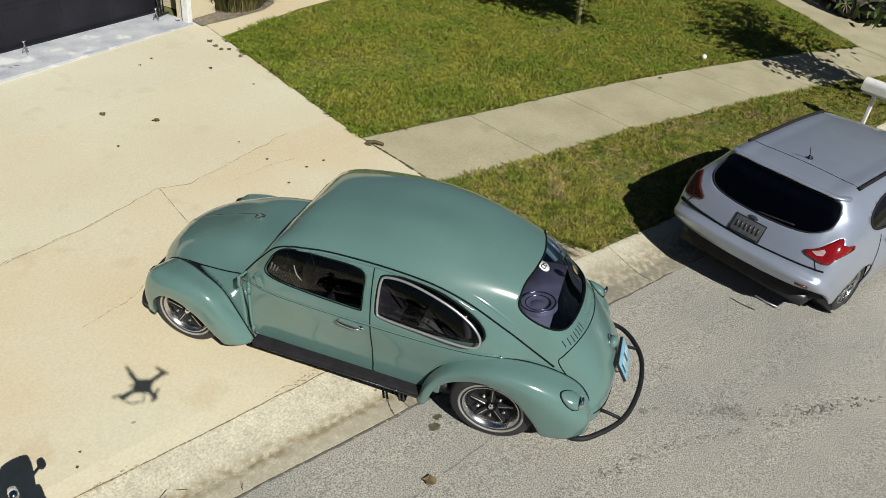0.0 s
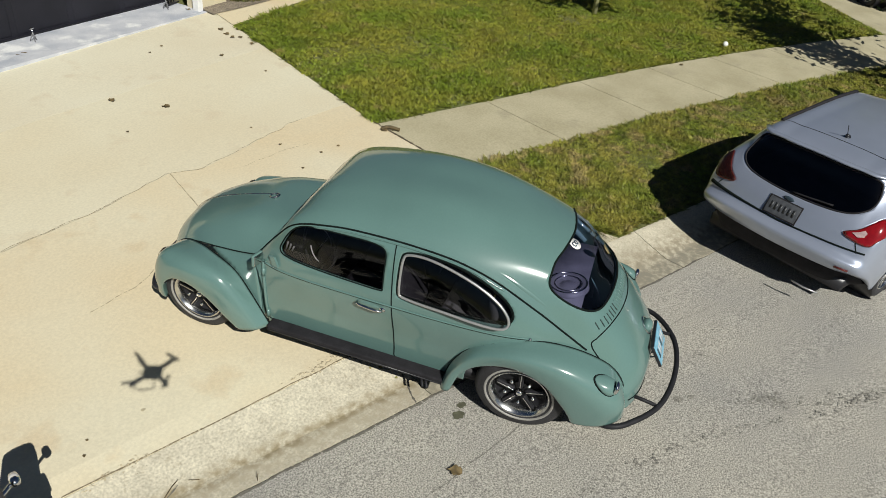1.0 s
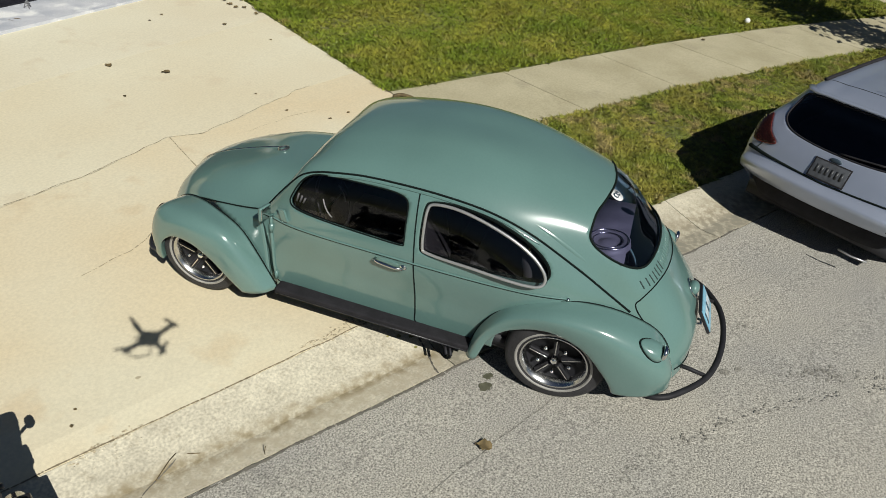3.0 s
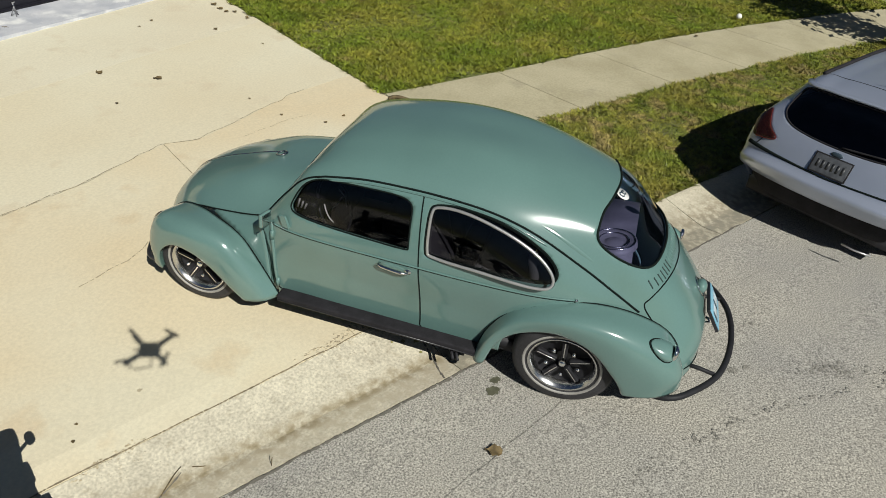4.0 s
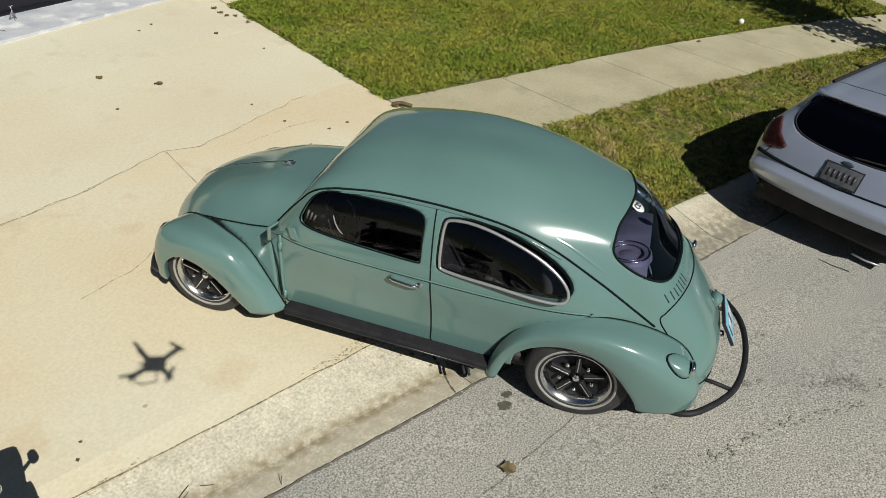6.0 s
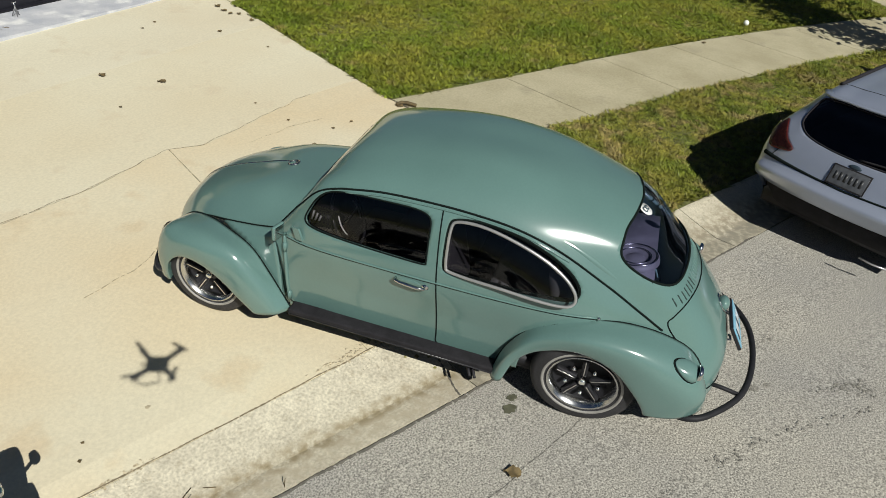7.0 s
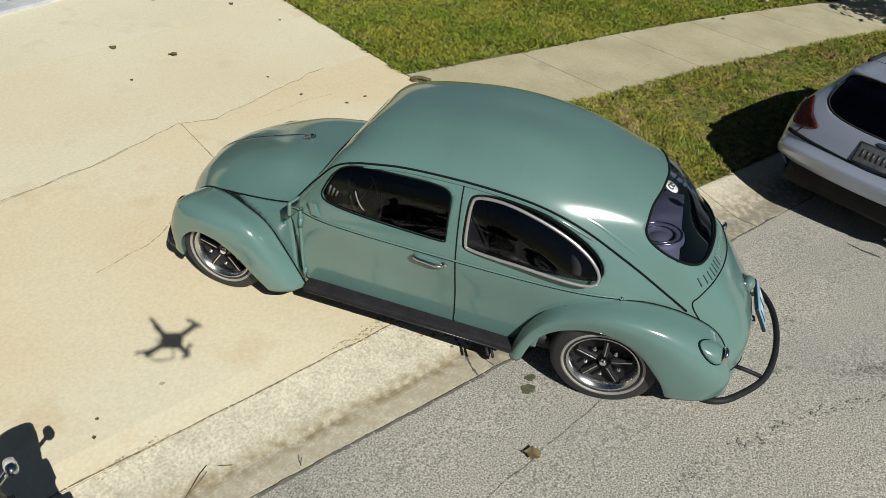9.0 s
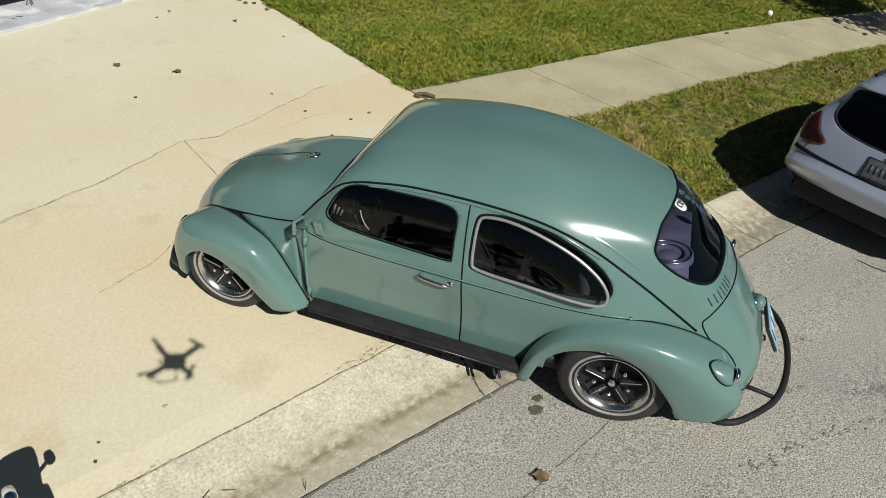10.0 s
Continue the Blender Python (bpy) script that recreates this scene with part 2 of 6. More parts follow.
def tube(points, radius, sides=8, closed=False, flat=1.0, up=None, bm=None):
    """A tube along points; radius may be a list; flat squeezes it along its second axis."""
    bm = bm or bmesh.new()
    pts = [Vector(p) for p in points]
    n = len(pts)
    rings, normal = [], None
    for i, p in enumerate(pts):
        a = pts[(i - 1) % n] if closed or i else p
        b = pts[(i + 1) % n] if closed or i < n - 1 else p
        d = (b - a).normalized()
        if up is not None:
            side = d.cross(Vector(up)).normalized()
        else:
            if normal is None:
                normal = d.orthogonal().normalized()
            side = (normal - d * normal.dot(d)).normalized()
            normal = side
        over = side.cross(d)
        r = radius[i] if isinstance(radius, (list, tuple)) else radius
        rings.append([bm.verts.new(p + side * (math.cos(q) * r) + over * (math.sin(q) * r * flat)) for q in (2 * math.pi * j / sides for j in range(sides))])
    for i in range(n if closed else n - 1):
        a, b = rings[i], rings[(i + 1) % n]
        for j in range(sides):
            bm.faces.new((a[j], a[(j + 1) % sides], b[(j + 1) % sides], b[j]))
    if not closed:
        bm.faces.new(rings[0][::-1])
        bm.faces.new(rings[-1])
    return bm


def lathe(profile, m=Matrix(), steps=48, bm=None):
    """Turns (radius, x) pairs round the x axis."""
    bm = bm or bmesh.new()
    rings = []
    for r, x in profile:
        rings.append([bm.verts.new(m @ Vector((x, r * math.cos(a), r * math.sin(a)))) for a in (2 * math.pi * j / steps for j in range(steps))])
    for a, b in zip(rings, rings[1:]):
        for j in range(steps):
            bm.faces.new((a[j], a[(j + 1) % steps], b[(j + 1) % steps], b[j]))
    bmesh.ops.remove_doubles(bm, verts=bm.verts, dist=1e-5)
    return bm


def ball(radius, m=Matrix(), scale=(1, 1, 1), bm=None, steps=16):
    bm = bm or bmesh.new()
    bmesh.ops.create_uvsphere(bm, u_segments=steps, v_segments=steps // 2, radius=radius, matrix=m @ Matrix.Diagonal((*scale, 1)))
    return bm


def inside(loop, p):
    """Which of the points p (n x 2) lie in the closed loop."""
    x, y = p[:, 0], p[:, 1]
    got = np.zeros(len(p), bool)
    for (x0, y0), (x1, y1) in zip(loop, np.roll(loop, -1, 0)):
        cross = (y0 > y) != (y1 > y)
        if cross.any():
            got ^= cross & (x < (x1 - x0) * (y - y0) / ((y1 - y0) or 1e-12) + x0)
    return got


def nearest_on(loop, p):
    a, b = np.asarray(loop), np.roll(loop, -1, 0)
    d = b - a
    f = np.clip(((p - a) * d).sum(1) / np.maximum((d * d).sum(1), 1e-12), 0, 1)
    q = a + d * f[:, None]
    return q[((q - p) ** 2).sum(1).argmin()]


class Shell:
    """A smooth skin through a net of keys (ribs of equal length), from which pieces are cut by outlines."""

    def __init__(self, ribs, nu, nv):
        ribs = np.array(ribs, float)
        cols = np.stack([smooth_path(ribs[:, k], nu) for k in range(ribs.shape[1])], 1)
        self.p = np.stack([smooth_path(c, nv) for c in cols])
        du, dv = np.gradient(self.p, axis=0), np.gradient(self.p, axis=1)
        n = np.cross(du, dv)
        self.n = n / np.maximum(np.linalg.norm(n, axis=2, keepdims=True), 1e-9)
        mid = self.p.reshape(-1, 3).mean(0)
        if ((self.p - mid) * self.n).sum() < 0:
            self.n = -self.n
        self.nu, self.nv = nu, nv
        f = (self.p[:-1, :-1] + self.p[1:, :-1] + self.p[:-1, 1:] + self.p[1:, 1:]) / 4
        self.centres = f.reshape(-1, 3)
        self.cuts = np.zeros(len(self.centres), int)
        self.moved = self.p.copy()
        self.outlines = []

    def cut(self, axes, loop, where):
        """Marks the faces within the loop (in the plane of the two axes) and draws their border on to it. Returns its number."""
        a, b = axes
        c = 3 - a - b
        loop = np.asarray(loop, float)
        number = len(self.outlines) + 1
        self.outlines.append((axes, loop, where))
        within = inside(loop, self.centres[:, [a, b]]) & where(self.centres) & (self.cuts == 0)
        self.cuts[within] = number
        grid = self.cuts.reshape(self.nu - 1, self.nv - 1) == number
        touch, full = np.zeros((self.nu, self.nv), int), np.zeros((self.nu, self.nv), int)
        for i in (0, 1):
            for j in (0, 1):
                touch[i:self.nu - 1 + i, j:self.nv - 1 + j] += grid
                full[i:self.nu - 1 + i, j:self.nv - 1 + j] += 1
        for i, j in zip(*np.nonzero((touch > 0) & (touch < full))):
            q = nearest_on(loop, self.p[i, j][[a, b]])
            d = np.zeros(3)
            d[a], d[b] = q - self.p[i, j][[a, b]]
            n = self.n[i, j]
            if abs(n[c]) > 0.15:
                d[c] = -(n[a] * d[a] + n[b] * d[b]) / n[c]
            self.moved[i, j] = self.p[i, j] + d
        return number

    def lift(self, axes, points, where, out=0.0):
        """Points of the plane of two axes, laid on the skin."""
        a, b = axes
        c = 3 - a - b
        flat, norm = self.p.reshape(-1, 3), self.n.reshape(-1, 3)
        ok = where(flat)
        flat, norm = flat[ok], norm[ok]
        made = []
        for q in points:
            near = ((flat[:, [a, b]] - q) ** 2).sum(1).argsort()[:4]
            w = 1 / (((flat[near][:, [a, b]] - q) ** 2).sum(1) + 1e-6)
            w /= w.sum()
            n = (norm[near] * w[:, None]).sum(0)
            n /= np.linalg.norm(n)
            v = (flat[near] * w[:, None]).sum(0)
            d = np.zeros(3)
            d[a], d[b] = q - v[[a, b]]
            if abs(n[c]) > 0.15:
                d[c] = -(n[a] * d[a] + n[b] * d[b]) / n[c]
            made.append(v + d + n * out)
        return made

    def rim(self, number, count=60, out=0.0, grow=0.0):
        axes, loop, where = self.outlines[number - 1]
        pts = smooth_path(loop, count, True)
        if grow:
            mid = pts.mean(0)
            d = pts - mid
            pts = mid + d * (1 + grow / np.linalg.norm(d, axis=1, keepdims=True))
        made = np.array(self.lift(axes, pts, where, out))
        for _ in range(3):
            made = (np.roll(made, 1, 0) + 2 * made + np.roll(made, -1, 0)) / 4
        return list(made)

    def piece(self, number, out=0.0, thick=0.0, mask=None):
        """The faces with that number (0: what is left of the skin), moved out along the normals, and thickened inwards."""
        bm = bmesh.new()
        grid = self.cuts.reshape(self.nu - 1, self.nv - 1) == number
        if mask is not None:
            grid &= mask(self.centres).reshape(grid.shape)
        verts = {}

        def vert(i, j, level):
            key = (i, j, level)
            if key not in verts:
                verts[key] = bm.verts.new(self.moved[i, j] + self.n[i, j] * (out - level * thick))
            return verts[key]

        for i, j in zip(*np.nonzero(grid)):
            ring = [(i, j), (i + 1, j), (i + 1, j + 1), (i, j + 1)]
            for level in (0, 1) if thick else (0,):
                bm.faces.new([vert(a, b, level) for a, b in (ring if level == 0 else ring[::-1])])
            if thick:
                for (a, b), (c, d), (e, f) in zip(ring, ring[1:] + ring[:1], ((0, -1), (1, 0), (0, 1), (-1, 0))):
                    x, y = i + e, j + f
                    if not (0 <= x < grid.shape[0] and 0 <= y < grid.shape[1] and grid[x, y]):
                        bm.faces.new((vert(a, b, 0), vert(a, b, 1), vert(c, d, 1), vert(c, d, 0)))
        return bm


def mirror_ribs(ribs):
    """Ribs from sill to crown on the left side, completed over to the right."""
    return [[(-x, y, z) for x, y, z in r] + [(x, y, z) for x, y, z in r[-2::-1]] for r in ribs]


def anywhere(c):
    return np.ones(len(c), bool)


def left_side(c):
    return c[:, 0] < -0.35


def right_side(c):
    return c[:, 0] > 0.35


# ---- the plan: u along the street, n towards the houses ----
U, N = Vector((0.834, -0.552, 0)), Vector((0.552, 0.834, 0))


def ground_z(u, n):
    keys = ((-60, 0.08), (-4, 0.08), (0, 0.0), (0.2, -0.02), (0.45, 0.03), (0.6, 0.065), (2.3, 0.128), (3.6, 0.16), (8.5, 0.25), (400, 0.3))
    for (a, za), (b, zb) in zip(keys, keys[1:]):
        if n <= b:
            return za + (zb - za) * max(0.0, (n - a) / (b - a))
    return 0.3


def g(u, n, z=0.0):
    """A place on the ground, z above it."""
    return Vector((-0.66, -0.54, 0)) + U * u + N * n + Vector((0, 0, ground_z(u, n) + z))


def g_pose(u, n, z=0.0, turn=0.0):
    """A pose on the ground wrack y axis points towards the houses, turned by so many degrees."""
    return Matrix.Translation(g(u, n, z)) @ pose(0, 0, 0, 0, 0, -33.5 + turn)


def sheet(low, high, us, steps, z=0.0, thick=0.0):
    """Ground between the lines n = low(u) and n = high(u) over the given us."""
    bm = bmesh.new()
    rows = []
    for u in us:
        a, b = low(u), high(u)
        rows.append([bm.verts.new(g(u, a + (b - a) * j / steps, z)) for j in range(steps + 1)])
    for a, b in zip(rows, rows[1:]):
        for j in range(steps):
            bm.faces.new((a[j], b[j], b[j + 1], a[j + 1]))
    if thick:
        got = bmesh.ops.extrude_face_region(bm, geom=list(bm.faces))
        for v in got["geom"]:
            if isinstance(v, bmesh.types.BMVert):
                v.co.z -= thick
    return bm


def span(a, b, step):
    return [a + (b - a) * i / max(1, math.ceil((b - a) / step)) for i in range(max(1, math.ceil((b - a) / step)) + 1)]


def sidewalk_far(u):
    return 3.62 + 0.045 * max(0.0, 4.1 - u) - 0.011 * max(0.0, u - 3.5) ** 2


def sidewalk_near(u):
    return sidewalk_far(u) - 1.29


def joint_line(u):
    return 0.62 + 0.05 * min(0.0, u)

# ---- ground ----
bm = bmesh.new()
rows = []
for u in (-300, -100, -40, -15, -8, -4, 0, 4, 8, 12, 16, 25, 50, 120, 300):
    rows.append([bm.verts.new(g(u, n, -0.07)) for n in (-300, -100, -40, -15, -6, -4, -2, 0, 0.2, 0.45, 0.6, 1.4, 2.3, 3.6, 5, 8.5, 15, 40, 120, 300)])
for a, b in zip(rows, rows[1:]):
    for j in range(len(a) - 1):
        bm.faces.new((a[j], b[j], b[j + 1], a[j + 1]))
tagged(part("ground", bm, SOIL), "bare sandy soil under lawns and paving", "ground", kind="structure")
road = tagged(part("road", sheet(lambda u: -7.0, lambda u: 0.0, span(-40, 60, 2.0), 10), ASPHALT), "worn light grey asphalt street with cracks", "road", kind="structure")
for u0, u1 in ((-12, -6), (-6, -2.9), (-2.9, 0.1), (0.1, 3.1), (3.1, 6.1), (6.1, 9.1), (9.1, 12.1), (12.1, 18.0)):
    part("gutter_slab", sheet(lambda u: 0.012, lambda u: joint_line(u) - 0.004, span(u0 + 0.004, u1 - 0.004, 0.25), 24, 0.0, 0.06), GUTTER if u0 < 0.1 else GUTTER_DARK, road, "stained concrete gutter with a rolled kerb", smooth=False)


def wander(u, seed, size):
    return size * (noise.noise(Vector((u * 1.3, seed, 0))) + 0.6 * noise.noise(Vector((u * 6.0, seed, 3))))


def crack_low(u):
    return float(np.interp(u, (-2.6, -1.9, -1.65, -1.13, -0.75, -0.31, -0.01, 0.4, 0.74, 1.24, 2.2), (2.85, 3.11, 3.19, 3.35, 3.51, 3.70, 3.64, 3.78, 3.94, 4.17, 4.35))) + wander(u, 1.0, 0.02)


def crack_high(u):
    return 5.75 + 0.33 * u


def garage_line(u):
    return 7.70 + 0.385 * u


def right_edge(n):
    return 2.14 + 0.11 * min(1.0, max(0.0, 3.75 - n)) + 0.62 * max(0.0, (2.35 - n) / 1.75) ** 1.3


driveway = tagged(new("driveway"), "sunlit cream concrete driveway with long cracks", "driveway", kind="structure")


def slab(u0, u1, low, high, left=None, right=None, name="slab", mat=None):
    """A slab of the driveway; left and right bend its ends."""
    bm = bmesh.new()
    rows = []
    us = span(u0, u1, 0.06)
    for i, u in enumerate(us):
        a, b = low(u), high(u)
        row = []
        for j in range(17):
            n = a + (b - a) * j / 16
            v = u
            if right is not None:
                f = (u - u0) / (u1 - u0)
                v = u0 + f * (right(n) - u0)
            row.append(bm.verts.new(g(v, n)))
        rows.append(row)
    for a, b in zip(rows, rows[1:]):
        for j in range(16):
            bm.faces.new((a[j], b[j], b[j + 1], a[j + 1]))
    got = bmesh.ops.extrude_face_region(bm, geom=list(bm.faces))
    for v in got["geom"]:
        if isinstance(v, bmesh.types.BMVert):
            v.co.z -= 0.05
    return part(name, bm, mat or DRIVE, driveway, smooth=False)


J = -0.31
for u0, u1, right in ((-4.6, J - 0.0015, None), (J + 0.0015, 2.12, right_edge)):
    slab(u0, u1, lambda u: joint_line(u) + 0.003, lambda u: crack_low(u) - 0.002, right=right)
slab(-4.6, 2.12, lambda u: crack_low(u) + 0.002, lambda u: crack_high(u) - 0.002, right=right_edge, mat=DRIVE_MID)
slab(-4.6, 2.12, lambda u: crack_high(u) + 0.002, lambda u: garage_line(u) - 0.006, right=right_edge, mat=DRIVE_TOP)
part("joint_bed", sheet(lambda u: joint_line(u) - 0.012, lambda u: garage_line(u), span(-4.5, 2.05, 0.3), 20, -0.003), JOINT, driveway)

sidewalk = tagged(new("sidewalk"), "weathered grey concrete sidewalk in slabs", "sidewalk", kind="structure")
edges = [2.14, 3.86, 5.55, 7.0, 8.4, 9.8, 11.2, 12.6, 14.0, 15.4, 16.8]
for a, b in zip(edges, edges[1:]):
    bm = bmesh.new()
    rows = []
    for f in span(0.0, 1.0, 0.17):
        u = a + 0.006 + f * (b - a - 0.012)
        row = []
        for j in range(7):
            n = sidewalk_near(u) + 1.29 * j / 6
            skew = 0.10 * (2.97 - n)
            v = u + skew if a > 2.2 else right_edge(n) + 0.014 + f * (b - 0.006 + skew - right_edge(n) - 0.014)
            row.append(bm.verts.new(g(v, n)))
        rows.append(row)
    for p, q in zip(rows, rows[1:]):
        for j in range(6):
            bm.faces.new((p[j], q[j], q[j + 1], p[j + 1]))
    got = bmesh.ops.extrude_face_region(bm, geom=list(bm.faces))
    for v in got["geom"]:
        if isinstance(v, bmesh.types.BMVert):
            v.co.z -= 0.05
    part("slab", bm, WALK, sidewalk, smooth=False)


def neighbour_edge(n):
    return 13.02 + 0.53 * (n - 2.59)


nd = bmesh.new()
rows = []
for n in span(0.62, 14, 0.4):
    e = neighbour_edge(max(n, 2.59)) - (0.7 * (1 - min(1.0, (n - 0.62) / 1.7)) if n < 2.3 else 0)
    rows.append([nd.verts.new(g(e + k * 1.2, n, 0.006)) for k in range(6)])
for a, b in zip(rows, rows[1:]):
    for j in range(5):
        nd.faces.new((a[j], a[j + 1], b[j + 1], b[j]))
tagged(part("neighbour_driveway", nd, WALK), "pale concrete driveway of the next house", "driveway", kind="structure")


tagged(part("lawn", sheet(lambda u: sidewalk_far(u), lambda u: 14.0, span(2.14, 19.0, 0.5), 14, 0.0), SOIL), "green front lawn with straw patches", "lawn", kind="structure")
tagged(part("verge", sheet(lambda u: joint_line(u), lambda u: sidewalk_near(u), span(2.2, 13.0, 0.3), 5, 0.0), SOIL), "strip of lawn between kerb and sidewalk", "lawn", kind="structure")


def grass(name, inside_of, box_u, box_n, count, label, seed, mat):
    """Tufts of three bent blades each, scattered over part of the plan."""
    rng = np.random.default_rng(seed)
    verts, faces = [], []
    us, ns = rng.uniform(*box_u, count), rng.uniform(*box_n, count)
    for u, n in zip(us, ns):
        if not inside_of(u, n) or noise.noise(Vector((u * 2.2, n * 2.2, 7))) + 0.5 * noise.noise(Vector((u * 9, n * 9, 8))) < rng.uniform(-1.0, -0.15):
            continue
        p = g(u, n, -0.005)
        h0 = 0.036 + 0.028 * noise.noise(Vector((u * 0.8, n * 0.8, 2)))
        for _ in range(3):
            a, h, w = rng.uniform(0, 6.283), h0 * rng.uniform(0.5, 1.3), rng.uniform(0.010, 0.020)
            lean = rng.uniform(0.6, 2.6) * h
            s, c = math.sin(a), math.cos(a)
            ox, oy = rng.uniform(-0.025, 0.025, 2)
            k = len(verts)
            verts += [(p.x + ox - s * w, p.y + oy + c * w, p.z), (p.x + ox + s * w, p.y + oy - c * w, p.z),
                      (p.x + ox + c * lean, p.y + oy + s * lean, p.z + h)]
            faces.append((k, k + 1, k + 2))
    me = bpy.data.meshes.new(name)
    me.from_pydata(verts, [], faces)
    me.materials.append(mat)
    return tagged(new(name, me), label, "grass", kind="stuff")


def ragged(u, n, k):
    return 0.05 * noise.noise(Vector((u * 4, n * 4, k)))


grass("verge_grass", lambda u, n: u > right_edge(n) + 0.03 + ragged(u, n, 1) and joint_line(u) + 0.02 + ragged(u, n, 2) < n < sidewalk_near(u) - 0.01 + ragged(u, n, 3) and u < neighbour_edge(2.59) - 0.8,
      (2.1, 12.6), (0.6, 2.4), 52000, "short green and straw-coloured verge grass", 1, VERGE_GRASS)
grass("lawn_grass", lambda u, n: u > 2.15 + ragged(u, n, 4) and n > sidewalk_far(u) + 0.02 + ragged(u, n, 5) and u < neighbour_edge(n) - 0.02 and not (n > 7.42 + 0.4 * (u - 2.13) + ragged(u, n, 6) and n > 7.42),
      (2.1, 16.0), (2.3, 10.5), 190000, "short green lawn grass with dry patches", 2, GRASS)


# ---- the green car ----
beetle = thing("classic_car", Matrix.Translation((0, 0, 0.0485)) @ pose(0, 0, 0, 1.75), "sage green lowered classic two-door car parked half on the driveway", "car")
RIBS = [  # sill, door, belt, drip rail, shoulder, crown
    [(0.63, 0.66, 0.24), (0.655, 0.67, 0.45), (0.63, 0.74, 0.635), (0.56, 0.79, 0.735), (0.35, 0.645, 0.895), (0, 0.64, 0.915)],
    [(0.625, 0.50, 0.25), (0.66, 0.51, 0.48), (0.676, 0.56, 0.755), (0.578, 0.618, 0.96), (0.37, 0.565, 1.025), (0, 0.55, 1.05)],
    [(0.630, 0.34, 0.26), (0.666, 0.34, 0.50), (0.703, 0.36, 0.80), (0.60, 0.46, 1.11), (0.385, 0.500, 1.156), (0, 0.482, 1.188)],
    [(0.630, 0.12, 0.26), (0.668, 0.12, 0.50), (0.714, 0.12, 0.82), (0.613, 0.17, 1.18), (0.345, 0.31, 1.276), (0, 0.31, 1.312)],
    [(0.630, -0.22, 0.26), (0.668, -0.22, 0.50), (0.718, -0.22, 0.82), (0.617, -0.22, 1.20), (0.345, -0.20, 1.370), (0, -0.20, 1.396)],
    [(0.630, -0.60, 0.26), (0.667, -0.60, 0.50), (0.713, -0.60, 0.82), (0.608, -0.62, 1.17), (0.345, -0.64, 1.358), (0, -0.64, 1.385)],
    [(0.63, -0.95, 0.26), (0.67, -0.95, 0.50), (0.686, -0.95, 0.80), (0.585, -0.98, 1.05), (0.39, -1.02, 1.247), (0, -1.04, 1.308)],
    [(0.62, -1.22, 0.26), (0.63, -1.22, 0.48), (0.625, -1.23, 0.73), (0.55, -1.28, 0.88), (0.392, -1.315, 1.128), (0, -1.345, 1.195)],
    [(0.55, -1.44, 0.26), (0.56, -1.45, 0.43), (0.555, -1.46, 0.62), (0.50, -1.53, 0.735), (0.37, -1.525, 0.95), (0, -1.55, 1.01)],
    [(0.52, -1.62, 0.26), (0.51, -1.65, 0.37), (0.50, -1.68, 0.49), (0.455, -1.725, 0.59), (0.31, -1.735, 0.765), (0, -1.765, 0.795)],
    [(0.50, -1.75, 0.26), (0.49, -1.79, 0.31), (0.475, -1.825, 0.38), (0.44, -1.87, 0.44), (0.29, -1.93, 0.525), (0, -1.955, 0.545)],
    [(0.49, -1.79, 0.25), (0.48, -1.83, 0.26), (0.465, -1.86, 0.28), (0.43, -1.90, 0.29), (0.28, -1.955, 0.30), (0, -1.98, 0.30)],
]
shell = Shell(mirror_ribs(RIBS), 220, 201)
DOOR_WINDOW = smooth_path([(0.56, 0.905), (0.555, 0.95), (0.50, 1.055), (0.41, 1.118), (0.25, 1.145), (0.0, 1.16), (-0.105, 1.158), (-0.165, 1.142), (-0.187, 1.10),
                           (-0.19, 1.0), (-0.195, 0.89), (-0.18, 0.868), (0.0, 0.87), (0.25, 0.875), (0.5, 0.88)], 90, True)
QUARTER_WINDOW = smooth_path([(-0.285, 1.12), (-0.315, 1.158), (-0.45, 1.172), (-0.63, 1.15), (-0.80, 1.095), (-0.95, 1.015), (-1.03, 0.94),
                              (-1.045, 0.88), (-0.99, 0.85), (-0.8, 0.848), (-0.55, 0.852), (-0.33, 0.862), (-0.295, 0.89), (-0.285, 1.0)], 90, True)
REAR_WINDOW = smooth_path([(x, z - 0.014) for x, z in ((0, 1.252), (0.18, 1.246), (0.36, 1.215), (0.458, 1.145), (0.486, 1.07), (0.458, 0.99), (0.372, 0.954), (0.18, 0.968), (0, 0.975),
                           (-0.18, 0.968), (-0.372, 0.954), (-0.458, 0.99), (-0.486, 1.07), (-0.458, 1.145), (-0.36, 1.215), (-0.18, 1.246))], 90, True)
WINDSHIELD = smooth_path([(0, 1.13), (0.28, 1.12), (0.42, 1.085), (0.48, 1.02), (0.465, 0.955), (0.3, 0.94), (0, 0.94),
                          (-0.3, 0.94), (-0.465, 0.955), (-0.48, 1.02), (-0.42, 1.085), (-0.28, 1.12)], 80, True)


def behind(c):
    return c[:, 1] < -0.95


def ahead(c):
    return c[:, 1] > 0.3


cuts = {}
for side, where in (("left", left_side), ("right", right_side)):
    cuts["door", side] = shell.cut((1, 2), DOOR_WINDOW, where)
    cuts["quarter", side] = shell.cut((1, 2), QUARTER_WINDOW, where)
for side, where in (("left", left_side), ("right", right_side)):
    cuts["arch " + side] = shell.cut((1, 2), [(-1.19 + 0.39 * math.cos(a), 0.27 + 0.39 * math.sin(a)) for a in (q * math.pi / 30 for q in range(60))], where)
cuts["rear"] = shell.cut((0, 2), REAR_WINDOW, behind)
cuts["windshield"] = shell.cut((0, 2), WINDSHIELD, ahead)
body = part("body", shell.piece(0, 0.0, 0.02), GREEN, beetle)


